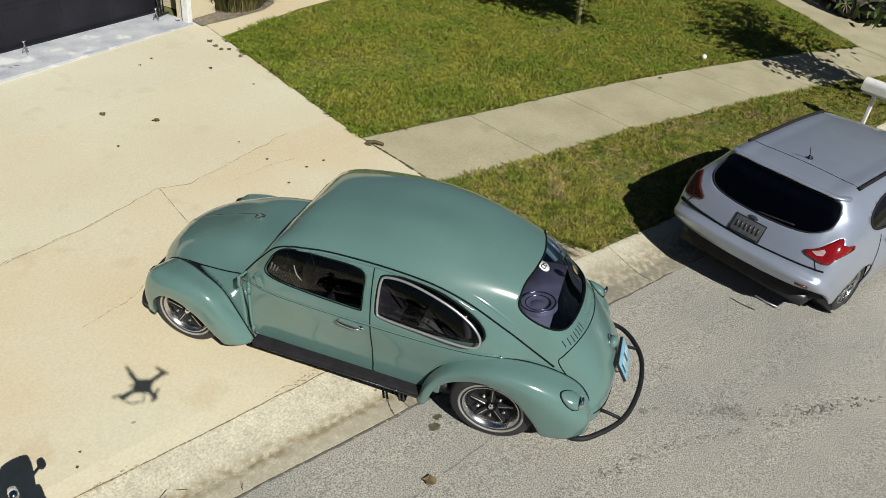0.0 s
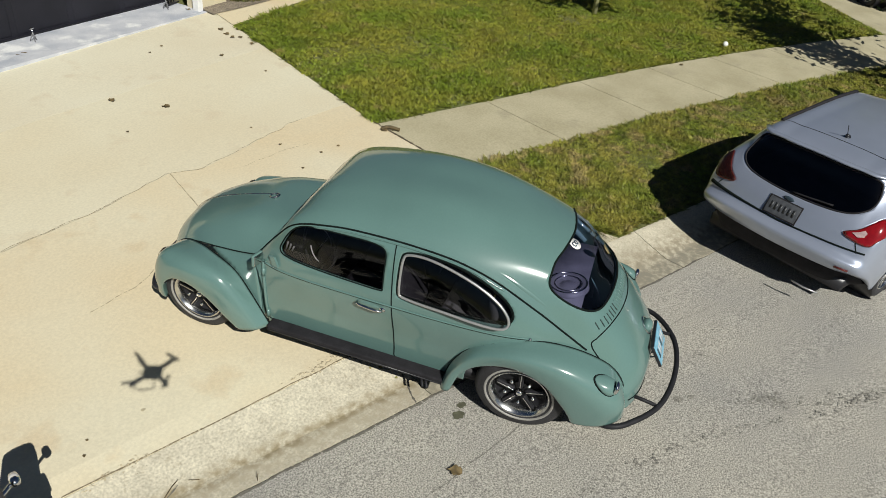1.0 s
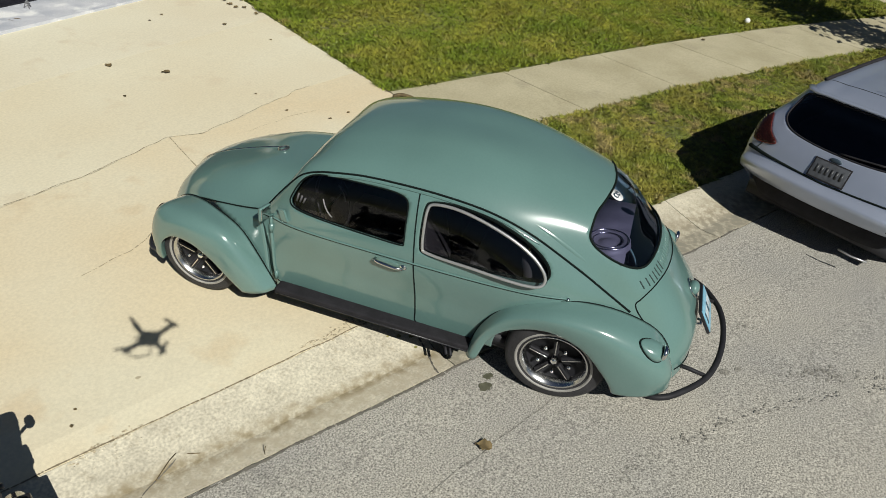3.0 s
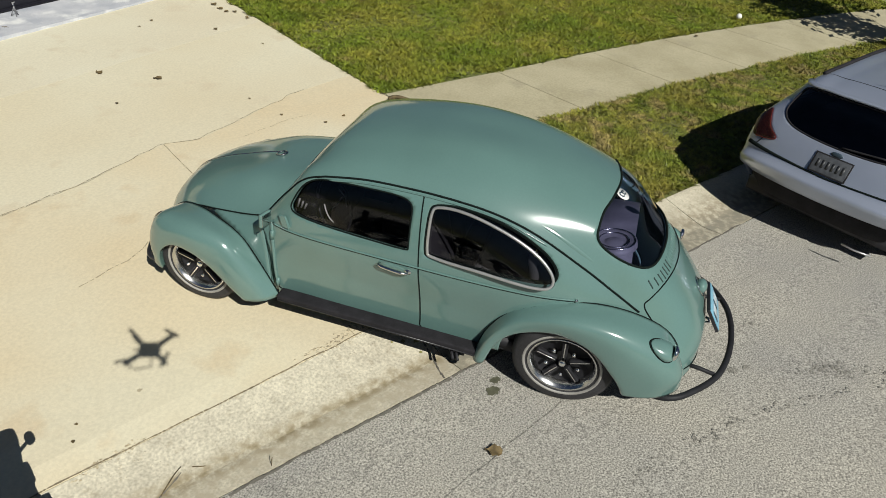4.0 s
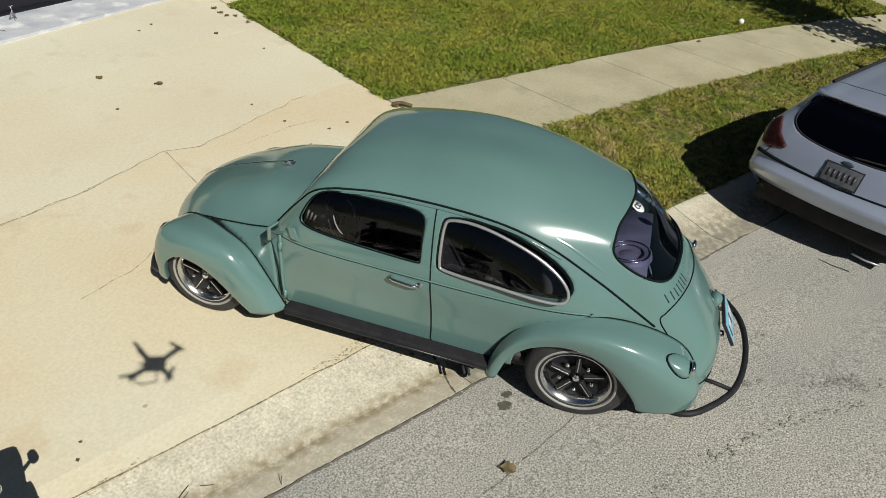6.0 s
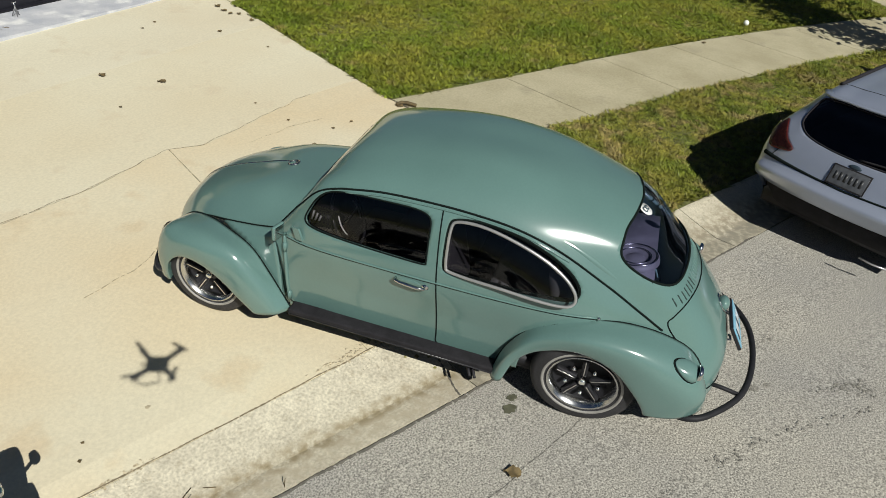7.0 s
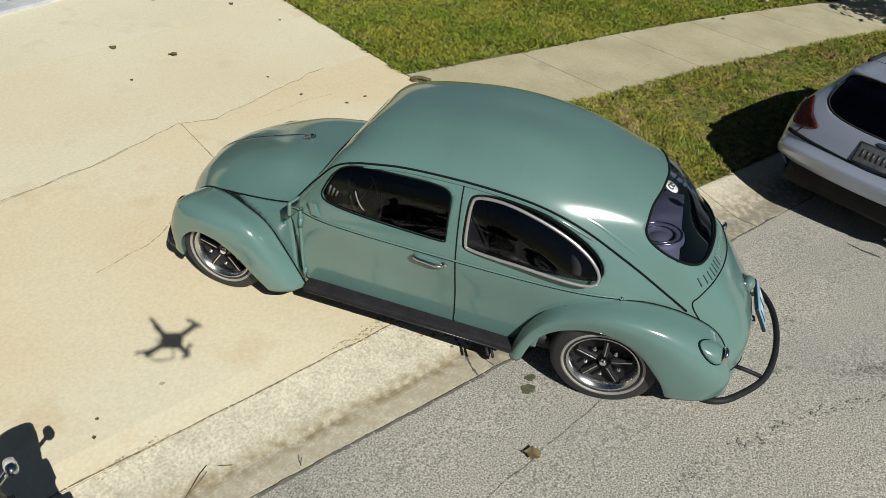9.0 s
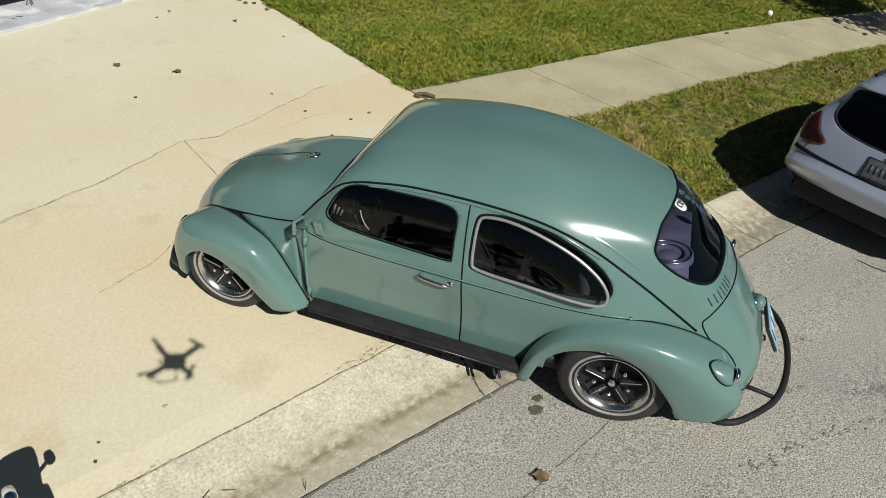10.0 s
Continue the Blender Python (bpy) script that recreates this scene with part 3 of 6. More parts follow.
def swing(y):
    return 0.068 * max(0.0, min(1.0, (-0.30 - y) / 0.70))



for (kind, side) in [k for k in cuts if isinstance(k, tuple)]:
    n = cuts[kind, side]
    pane = part("door_window" if kind == "door" else "quarter_window", shell.piece(n, -0.012), TINT, beetle, "dark tinted side window")
    pane.visible_shadow = False
    part("window_seal", tube(shell.rim(n, 80, 0.0), 0.005, 6, True), GAP, pane, "black rubber seal")
    if kind == "quarter":
        # hinged at its front edge, propped open at the rear
        sign = -1 if side == "left" else 1
        for v in pane.data.vertices:
            v.co.x += sign * swing(v.co.y)
        ring = [Vector(p) + Vector((sign * swing(p[1]), 0, 0)) for p in shell.rim(n, 80, 0.004, -0.016)]
        part("window_trim", tube(ring, 0.009, 8, True), TRIM, pane, "bright metal pop-out frame")
        part("reveal", tube(shell.rim(n, 80, -0.012, -0.002), 0.012, 6, True), GAP, pane, "dark rubber in the window opening")
        latch = shell.rim(n, 80, -0.01, -0.03)[28]
        part("latch", tube([Vector(latch), Vector(latch) + Vector((sign * swing(latch[1]), 0, 0))], 0.007, 6), CHROME, pane, "small bright latch arm")
pane = part("rear_window", shell.piece(cuts["rear"], -0.010), REAR_SKY_TINT, beetle, "dark rear window with round stickers")
pane.visible_shadow = False
part("window_seal", tube(shell.rim(cuts["rear"], 90, 0.001), 0.007, 6, True), GAP, pane, "black rubber seal")
pane = part("windshield", shell.piece(cuts["windshield"], -0.012), TINT, beetle)
part("window_seal", tube(shell.rim(cuts["windshield"], 90, 0.0), 0.008, 6, True), RUBBER, pane)

REAR_FENDER = [  # inner lip, lip, bulge, crown, joint
    [(0.70, -0.735, 0.235), (0.745, -0.735, 0.235), (0.755, -0.70, 0.23), (0.73, -0.67, 0.235), (0.68, -0.66, 0.24)],
    [(0.70, -0.795, 0.415), (0.75, -0.795, 0.415), (0.765, -0.755, 0.435), (0.74, -0.735, 0.44), (0.68, -0.72, 0.45)],
    [(0.70, -0.915, 0.535), (0.755, -0.915, 0.535), (0.77, -0.895, 0.60), (0.742, -0.88, 0.633), (0.665, -0.865, 0.648)],
    [(0.70, -1.12, 0.595), (0.755, -1.12, 0.595), (0.782, -1.12, 0.685), (0.738, -1.13, 0.728), (0.635, -1.12, 0.75)],
    [(0.70, -1.33, 0.54), (0.755, -1.33, 0.54), (0.777, -1.385, 0.66), (0.722, -1.415, 0.722), (0.575, -1.41, 0.752)],
    [(0.69, -1.48, 0.405), (0.745, -1.48, 0.405), (0.76, -1.61, 0.55), (0.68, -1.69, 0.625), (0.505, -1.67, 0.66)],
    [(0.68, -1.545, 0.32), (0.73, -1.545, 0.32), (0.73, -1.745, 0.43), (0.645, -1.835, 0.485), (0.46, -1.80, 0.52)],
    [(0.66, -1.56, 0.255), (0.71, -1.57, 0.255), (0.71, -1.735, 0.30), (0.615, -1.86, 0.335), (0.45, -1.86, 0.355)],
]
FRONT_FENDER = [
    [(0.71, 0.85, 0.205), (0.76, 0.85, 0.205), (0.765, 0.79, 0.21), (0.745, 0.70, 0.23), (0.67, 0.63, 0.245)],
    [(0.72, 0.94, 0.29), (0.77, 0.94, 0.29), (0.785, 0.88, 0.37), (0.75, 0.82, 0.43), (0.645, 0.77, 0.42)],
    [(0.72, 1.05, 0.395), (0.775, 1.05, 0.395), (0.79, 1.0, 0.525), (0.74, 0.965, 0.60), (0.60, 0.93, 0.57)],
    [(0.72, 1.19, 0.475), (0.775, 1.19, 0.475), (0.79, 1.175, 0.595), (0.72, 1.15, 0.655), (0.565, 1.11, 0.64)],
    [(0.71, 1.33, 0.485), (0.765, 1.33, 0.485), (0.775, 1.335, 0.595), (0.69, 1.32, 0.66), (0.51, 1.27, 0.65)],
    [(0.69, 1.43, 0.41), (0.745, 1.43, 0.41), (0.745, 1.455, 0.53), (0.67, 1.47, 0.62), (0.46, 1.43, 0.61)],
    [(0.66, 1.475, 0.31), (0.715, 1.475, 0.31), (0.70, 1.535, 0.40), (0.625, 1.56, 0.46), (0.43, 1.54, 0.48)],
    [(0.63, 1.49, 0.20), (0.675, 1.49, 0.20), (0.66, 1.55, 0.22), (0.58, 1.59, 0.235), (0.40, 1.58, 0.24)],
]
fender_shells = {}
for sign in (-1, 1):
    for name, ribs in (("rear_fender", REAR_FENDER), ("front_fender", FRONT_FENDER)):
        sink = 0.15 if sign > 0 and name == "front_fender" else 0.0
        s = Shell([[(sign * x, y, z - sink * max(0.0, z - 0.2)) for x, y, z in r] for r in ribs], 60, 34)
        fender_shells[name, sign] = s
        part(name, s.piece(0, 0.0, 0.012), GREEN, beetle)

HOOD = [  # edge, shoulder, crown
    [(0.56, 0.79, 0.735), (0.35, 0.60, 0.915), (0, 0.595, 0.93)],
    [(0.53, 0.95, 0.69), (0.335, 0.93, 0.87), (0, 0.94, 0.89)],
    [(0.49, 1.16, 0.645), (0.30, 1.17, 0.80), (0, 1.18, 0.82)],
    [(0.44, 1.34, 0.60), (0.265, 1.37, 0.72), (0, 1.38, 0.745)],
    [(0.38, 1.50, 0.525), (0.22, 1.53, 0.625), (0, 1.545, 0.65)],
    [(0.32, 1.62, 0.40), (0.19, 1.66, 0.465), (0, 1.675, 0.48)],
    [(0.28, 1.68, 0.26), (0.17, 1.715, 0.28), (0, 1.73, 0.28)],
]
hood = Shell(mirror_ribs(HOOD), 60, 50)
part("hood", hood.piece(0, 0.004, 0.02), GREEN, beetle)


def meeting(fender, skins):
    """The line on which a fender runs into the body."""
    flat = np.concatenate([k.p[::2, ::2].reshape(-1, 3) for k in skins])
    norm = np.concatenate([k.n[::2, ::2].reshape(-1, 3) for k in skins])
    line = []
    for i in range(0, fender.nu, 2):
        for j in range(fender.nv // 3, fender.nv):
            p = fender.p[i, j]
            k = ((flat - p) ** 2).sum(1).argmin()
            side = 1.0 if norm[k][0] * flat[k][0] > 0 or abs(norm[k][0]) < 0.05 else -1.0
            if (p - flat[k]) @ norm[k] * side < 0.004 or j == fender.nv - 1:
                line.append(p + fender.n[i, j] * 0.002)
                break
    line = np.array(line)
    for _ in range(2):
        line[1:-1] = (line[:-2] + 2 * line[1:-1] + line[2:]) / 4
    return [Vector(p) for p in line]


QUARTER = []
for r in HOOD:
    x, y, z = r[0]
    QUARTER.append([(x, y, z), (x + 0.05, y - 0.02, z - 0.06), (0.63 - 0.12 * max(0.0, y - 0.8), y - 0.06, z * 0.66), (0.66 - 0.14 * max(0.0, y - 0.8), y - 0.10, 0.24)])
for sign in (-1, 1):
    q = Shell([[(sign * x, y, z) for x, y, z in r] for r in QUARTER], 40, 14)
    q.cut((1, 2), [(1.195 + 0.36 * math.cos(a), 0.27 + 0.36 * math.sin(a)) for a in (k * math.pi / 30 for k in range(60))], anywhere)
    part("front_quarter", q.piece(0, 0.0, 0.01), GREEN, beetle)
    for name, skins in (("rear_fender", [shell]), ("front_fender", [shell, q])):
        part("fender_beading", tube(meeting(fender_shells[name, sign], skins), 0.0048, 6), GAP, beetle, "dark beading in the fender joint")
part("hood_gap", tube([Vector(p) + Vector((0, 0, 0.004)) for p in list(hood.p[:, 0])[::-1]] + [Vector(p) + Vector((0, 0, 0.006)) for p in hood.p[0, 1:]] + [Vector(p) + Vector((0, 0, 0.004)) for p in hood.p[1:, -1]], 0.0045, 6), GAP, beetle)


# wheels
def wheel(x, y, r, high=None, lean=0.0, name="wheel"):
    """A wheel wrack outer face looks to its own -x."""
    hub = part(name, lathe([(0.06, 0.06), (0.0, 0.06)], steps=16), BLACK, beetle)
    hub.matrix_local = pose(x, y, high or r, 0, 0, 0 if x < 0 else 180) @ pose(0, 0, 0, 0, -lean, 0)
    k = r / 0.305
    tyre = [(0.196, 0.16), (0.225, 0.185), (0.27, 0.19), (0.295, 0.175), (0.305, 0.14), (0.305, 0.05), (0.295, 0.012), (0.27, -0.004), (0.245, -0.006), (0.238, -0.008), (0.226, -0.008), (0.220, -0.004), (0.200, 0.004)]
    part("tyre", lathe([(a * k, b) for a, b in tyre], steps=64), TYRE, hub)
    part("whitewall", lathe([(0.217 * k, -0.004), (0.2195 * k, -0.0095), (0.231 * k, -0.0105), (0.2335 * k, -0.0075)], steps=64), WHITEWALL, hub, "thin pale whitewall ring")
    rim = part("rim", lathe([(0.203 * k, 0.003), (0.205 * k, -0.002), (0.199 * k, -0.006), (0.192 * k, 0.0), (0.178 * k, 0.02), (0.170 * k, 0.055)], steps=64), POLISHED, hub, "polished rim lip")
    part("rim_barrel", lathe([(0.172 * k, 0.05), (0.16 * k, 0.06), (0.03, 0.075), (0.0, 0.075)], steps=48), SATIN, hub)
    for i in range(5):
        a = 72 * i + 69
        turn = pose(0, 0, 0, a, 0, 0)
        spoke = part("spoke", box((0.03, 0.034, 0.125), turn @ at(0.035, 0, 0.105), 0.008), SATIN, hub, "black spoke")
        part("spoke_edge", box((0.004, 0.007, 0.115), turn @ at(0.0185, 0, 0.105), 0.0015), POLISHED, hub, "polished spoke ridge")
        nut = lathe([(0.0, 0.012), (0.010, 0.014), (0.012, 0.04)], pose(0, 0, 0, a + 36, 0, 0) @ at(0, 0, 0.10), 10)
        part("lug_nut", nut, CHROME, hub)
    part("centre_cap", lathe([(0.0, 0.0), (0.015, 0.003), (0.021, 0.010), (0.023, 0.05)], steps=24), CHROME, hub)


wheel(-0.665, -1.19, 0.312, lean=6)
wheel(0.665, -1.19, 0.312, lean=6)
wheel(-0.67, 1.21, 0.287, 0.305, 3)
wheel(0.67, 1.21, 0.287, 0.305, 3)

# fittings of the green car
LID = [(-0.46, -1.80, 0.33), (-0.475, -1.70, 0.56), (-0.49, -1.56, 0.735), (-0.45, -1.57, 0.785), (-0.35, -1.62, 0.835), (-0.18, -1.68, 0.862), (0, -1.70, 0.868)]


def on_rear(x, z, out=0.0):
    return Vector(shell.lift((0, 2), [np.array((x, z))], behind, out)[0])


def on_skin(p, out=0.001):
    """The place on the body nearest to p."""
    flat, norm = shell.p.reshape(-1, 3), shell.n.reshape(-1, 3)
    near = ((flat - p) ** 2).sum(1).argsort()[:4]
    n = norm[near].mean(0)
    n /= np.linalg.norm(n)
    v = np.array(p) - n * ((np.array(p) - flat[near].mean(0)) @ n)
    return Vector(v + n * out)


def side_line(keys, count, sign, out=0.0):
    pts = shell.lift((1, 2), smooth_path(keys, count), left_side, out)
    return [Vector((p[0] if sign < 0 else -p[0], p[1], p[2])) for p in pts]


DRIP = [(0.415, 1.127), (0.33, 1.153), (0.09, 1.193), (-0.233, 1.205), (-0.526, 1.189), (-0.737, 1.147), (-0.948, 1.067), (-1.181, 0.94), (-1.38, 0.815), (-1.53, 0.715)]
for sign in (-1, 1):
    part("drip_rail", tube(side_line(DRIP, 70, sign, 0.003), 0.0058, 6), GAP, beetle, "dark drip rail")
    col = 60 if sign < 0 else 140
    part("pillar_rail", tube([Vector(shell.p[i, col]) + Vector(shell.n[i, col]) * 0.002 for i in range(3, 46)], 0.0055, 6), GAP, beetle, "dark rail down the windshield pillar")
    part("drip_lip", tube(side_line([(y, z - 0.017) for y, z in DRIP[1:7]], 60, sign, 0.003), 0.004, 6), GREEN, beetle)
    part("door_gap", tube(side_line([(0.70, 0.70), (0.675, 0.50), (0.65, 0.285), (0.45, 0.276), (0.1, 0.276), (-0.27, 0.276), (-0.296, 0.31), (-0.29, 0.5), (-0.272, 0.75), (-0.255, 0.95), (-0.236, 1.19)], 70, sign, 0.0), 0.0042, 6), GAP, beetle)
    part("roof_ridge", tube(side_line([(-0.72, 1.195), (-0.95, 1.122), (-1.18, 1.0), (-1.34, 0.895)], 40, sign, -0.026), [0.019 + 0.010 * math.sin(math.pi * i / 39) for i in range(40)], 16), GREEN, beetle)
    part("belt_moulding", tube(side_line([(0.69, 0.755), (0.3, 0.768), (-0.25, 0.772), (-0.7, 0.772), (-1.17, 0.772)], 50, sign, 0.003), 0.0055, 6), GREEN, beetle)
    part("belt_shadow_line", tube(side_line([(0.69, 0.747), (0.3, 0.76), (-0.25, 0.764), (-0.7, 0.764), (-1.17, 0.764)], 50, sign, 0.0), 0.004, 6), GAP, beetle)
    end = side_line([(-1.175, 0.772), (-1.185, 0.772)], 2, sign, 0.006)[0]
    part("trim_clip", ball(0.011, Matrix.Translation(end)), CHROME, beetle, "bright trim clip")
    # handle
    a, b, c, d = side_line([(-0.035, 0.735), (-0.06, 0.733), (-0.17, 0.722), (-0.21, 0.72)], 4, sign, 0.0)
    out = Vector((sign * 0.032, 0, 0))
    handle = part("door_handle", tube([a, a + out * 0.8, b + out, c + out, d + out * 0.7, d], [0.008, 0.010, 0.010, 0.011, 0.009, 0.008], 8), CHROME, beetle, "chrome door handle")
    part("handle_plate", ball(0.018, Matrix.Translation(d), (0.5, 1.2, 1.0)), CHROME, handle)
    part("handle_recess", ball(0.05, Matrix.Translation((b + c) / 2), (0.10, 1.4, 0.42)), GREEN, handle)
    for y, z in ((0.685, 0.68), (0.655, 0.335)):
        p = side_line([(y, z), (y - 0.01, z)], 2, sign, 0.006)[0]
        part("door_hinge", tube([p + Vector((0, 0, -0.03)), p + Vector((0, 0, 0.03))], 0.013, 8), GREEN, beetle, "painted door hinge")
    # mirror on its arm, hinge pillar, fin at the window corner
    p = side_line([(0.69, 0.765), (0.68, 0.765)], 2, sign, 0.0)[0]
    tip = p + Vector((sign * 0.062, 0.02, 0.045))
    mirror = part("door_mirror", tube([p, p + Vector((sign * 0.03, 0.01, 0.01)), tip], 0.010, 8), GREEN, beetle, "square green mirror on the door hinge")
    part("mirror_head", box((0.095, 0.022, 0.09), Matrix.Translation(tip) @ pose(0, 0, 0, 0, 0, sign * 12), 0.01), GREEN, mirror)
    part("mirror_glass", box((0.082, 0.004, 0.078), Matrix.Translation(tip) @ pose(0, 0, 0, 0, 0, sign * 12) @ at(0, -0.0115, 0), 0.0015), CHROME, mirror)
    part("hinge_pillar", tube(side_line([(0.697, 0.755), (0.675, 0.55), (0.655, 0.30)], 24, sign, 0.002), 0.011, 8), GREEN, beetle)
    part("pillar_panel", box((0.02, 0.22, 0.40), at(sign * 0.60, 0.71, 0.44), 0.008), GREEN, beetle)
    a, b = side_line([(0.60, 0.785), (0.555, 0.79)], 2, sign, 0.0)
    fin = bmesh.new()
    vs = [fin.verts.new(v) for q in (a, b) for v in (q + Vector((0, 0, -0.006)), q + Vector((sign * 0.022, 0, -0.004)), q + Vector((sign * 0.004, 0.035, 0.06)), q + Vector((-sign * 0.006, 0.03, 0.06)))]
    for k in range(4):
        fin.faces.new((vs[k], vs[(k + 1) % 4], vs[4 + (k + 1) % 4], vs[4 + k]))
    fin.faces.new(vs[:4])
    fin.faces.new(vs[4:])
    bmesh.ops.recalc_face_normals(fin, faces=fin.faces)
    part("wind_fin", fin, GREEN, beetle, "pale green fin at the window corner", smooth=False)
    # running board
    board = box((0.095, 1.36, 0.045), at(sign * 0.677, -0.05, 0.262), 0.012)
    rb = part("running_board", board, RUBBER, beetle, "plain black running board")
    part("board_edge", tube([Vector((sign * 0.722, 0.62, 0.25)), Vector((sign * 0.722, -0.72, 0.25))], 0.006, 8), BLACK, rb)
    part("sill_panel", box((0.03, 1.38, 0.09), at(sign * 0.615, -0.05, 0.245), 0.006), BLACK, beetle)
    # Added black block stands in for the shade ahead of the rear wheel.
    part("sill_end", box((0.16, 0.20, 0.22), at(sign * 0.50, -0.79, 0.34), 0.01), SATIN, beetle)
    # tail light: a teardrop housing on the fender with its lens to the rear
    fs = fender_shells["rear_fender", sign]
    skin, skin_n = fs.p.reshape(-1, 3), fs.n.reshape(-1, 3)

    def snap(v, out):
        k = ((skin - np.array(v)) ** 2).sum(1).argsort()[:4]
        n = skin_n[k].mean(0)
        n /= np.linalg.norm(n)
        n *= 1.0 if n @ np.array((sign, 0.0, 0.4)) > 0 else -1.0
        w = np.array(v) - n * ((np.array(v) - skin[k].mean(0)) @ n)
        return Vector(w + n * out), Vector(n)

    c0, up = snap((sign * 0.672, -1.70, 0.63), 0.0)
    back = (Vector((sign * -0.10, -1.0, -0.15)) - up * up.dot(Vector((sign * -0.10, -1.0, -0.15)))).normalized()
    across = up.cross(back)
    frame_m = Matrix.Translation(c0) @ Matrix((back, across, up)).transposed().to_4x4()
    drop = bmesh.new()
    bmesh.ops.create_uvsphere(drop, u_segments=32, v_segments=20, radius=1.0)
    for v in drop.verts:
        f = (v.co.x + 1) / 2
        v.co = frame_m @ Vector((v.co.x * 0.085, v.co.y * (0.045 + 0.03 * f), v.co.z * (0.012 + 0.045 * f)))
    tail = part("tail_light", drop, GREEN, beetle, "green teardrop tail light housing with a dark seal")
    seal = [snap(frame_m @ Vector((0.09 * math.cos(a), math.sin(a) * (0.064 + 0.016 * math.cos(a)), 0)), 0.001)[0] for a in (k * math.pi / 24 for k in range(48))]
    part("tail_seal", tube(seal, 0.0045, 6, True), GAP, tail)
    aim = (back * 0.9 + up * 0.42).normalized()
    side = aim.cross(across).normalized()
    face = Matrix.Translation(c0 + back * 0.052 + up * 0.022) @ Matrix((aim, across, side)).transposed().to_4x4()
    part("tail_bezel", lathe([(0.030, 0.004), (0.044, 0.0), (0.047, 0.012), (0.040, 0.022)], face, 28), CHROME, tail, "chrome bezel")
    part("tail_lens", lathe([(0.040, 0.018), (0.03, 0.026), (0.0, 0.03)], face, 28), LENS_DARK, tail, "dark red lens")
    # headlight
    drop_z = 0.05 if sign > 0 else 0.0
    hl = part("headlight", lathe([(0.0, 0.05), (0.06, 0.042), (0.085, 0.02), (0.088, 0.0), (0.094, -0.004), (0.094, -0.02)], Matrix.Translation((sign * 0.61, 1.475, 0.50 - drop_z)) @ pose(0, 0, 0, 0, 25, 90), 32), LENS_CLEAR, beetle, "round glass headlight")
    part("headlight_ring", lathe([(0.088, 0.004), (0.096, 0.008), (0.1, -0.01), (0.096, -0.03)], Matrix.Translation((sign * 0.61, 1.475, 0.50 - drop_z)) @ pose(0, 0, 0, 0, 25, 90), 32), CHROME, hl)
    # wheel wells: the lip carried inwards, and closed
    for name in ("rear_fender", "front_fender"):
        lip = [Vector(p) for p in fender_shells[name, sign].p[:, 0]]
        well = bmesh.new()
        outer = [well.verts.new(p) for p in lip]
        inner = [well.verts.new((sign * 0.44, p.y, p.z)) for p in lip]
        for i in range(len(lip) - 1):
            well.faces.new((outer[i], outer[i + 1], inner[i + 1], inner[i]))
        well.faces.new(inner)
        part("wheel_well", well, SATIN, beetle, "black wheel arch liner")
bow = smooth_path([(-0.62, -1.66, 0.25), (-0.68, -1.80, 0.30), (-0.60, -1.93, 0.315), (-0.36, -2.10, 0.32), (0.0, -2.18, 0.32), (0.36, -2.16, 0.32), (0.62, -2.02, 0.315), (0.69, -1.86, 0.30), (0.63, -1.70, 0.25)], 60)
bar = part("rear_bar", tube(bow, 0.019, 10), SATIN, beetle, "black tubular rear bumper bar")
for x0, x1, y1 in ((-0.36, -0.38, -2.08), (0.40, 0.44, -2.12)):
    stay = part("bar_stay", tube([(x0, -1.88, 0.33), ((x0 + x1) / 2, (y1 - 1.88) / 2, 0.33), (x1, y1, 0.32)], 0.013, 8), SATIN, bar, "black bar bracket")
    part("stay_bolt", ball(0.018, at(x0, -1.905, 0.335)), SATIN, stay)
part("front_bar", tube(smooth_path([(-0.61, 1.46, 0.21), (-0.65, 1.54, 0.24), (-0.60, 1.63, 0.25), (-0.3, 1.75, 0.25), (0, 1.78, 0.25), (0.3, 1.75, 0.25), (0.60, 1.63, 0.25), (0.65, 1.54, 0.24), (0.61, 1.46, 0.21)], 40), 0.017, 8), BLACK, beetle, "black front bumper bar")
# engine lid gap, louvres, plate
lid = smooth_path(LID + [(-x, y, z) for x, y, z in LID[-2::-1]], 80)
part("engine_lid_gap", tube([on_skin(p) for p in lid], 0.0042, 6), GAP, beetle)
lid_low = [on_rear(x, 0.36 - 0.02 * math.cos(x * 3.2), 0.001) for x in np.linspace(-0.45, 0.45, 20)]
part("engine_lid_gap", tube(lid_low, 0.005, 6), GAP, beetle)
for k in range(-13, 7):
    x = k * 0.033
    p, q = on_rear(x, 0.940 - 0.30 * x * x, 0.001), on_rear(x, 0.897 - 0.30 * x * x, 0.001)
    part("louvre", tube([p, q], 0.0042, 6), LOUVRE if k < -6 else GREEN, beetle, "air louvre slot")
pod = part("plate_lamp", ball(0.05, Matrix.Translation(on_rear(0, 0.66, 0.012)), (1.1, 0.75, 0.9), steps=20), GREEN, beetle, "painted plate lamp housing")
part("lamp_rim", tube([on_rear(0.055 * math.cos(a), 0.66 + 0.05 * math.sin(a), 0.006) for a in (k * math.pi / 10 for k in range(20))], 0.005, 6, True), CHROME, pod)
pm = Matrix.Translation(on_rear(0, 0.53, 0.05)) @ pose(0, 0, 0, -34)
plate = part("number_plate", box((0.305, 0.006, 0.155), pm, 0.002), PLATE_BLUE, beetle, "pale blue plate with dark bars")
for k in range(6):
    part("plate_bar", box((0.024, 0.004, 0.07), pm @ at(-0.11 + 0.044 * k, -0.004, -0.005)), PLATE_WHITE if k % 3 else PLATE_INK, plate)
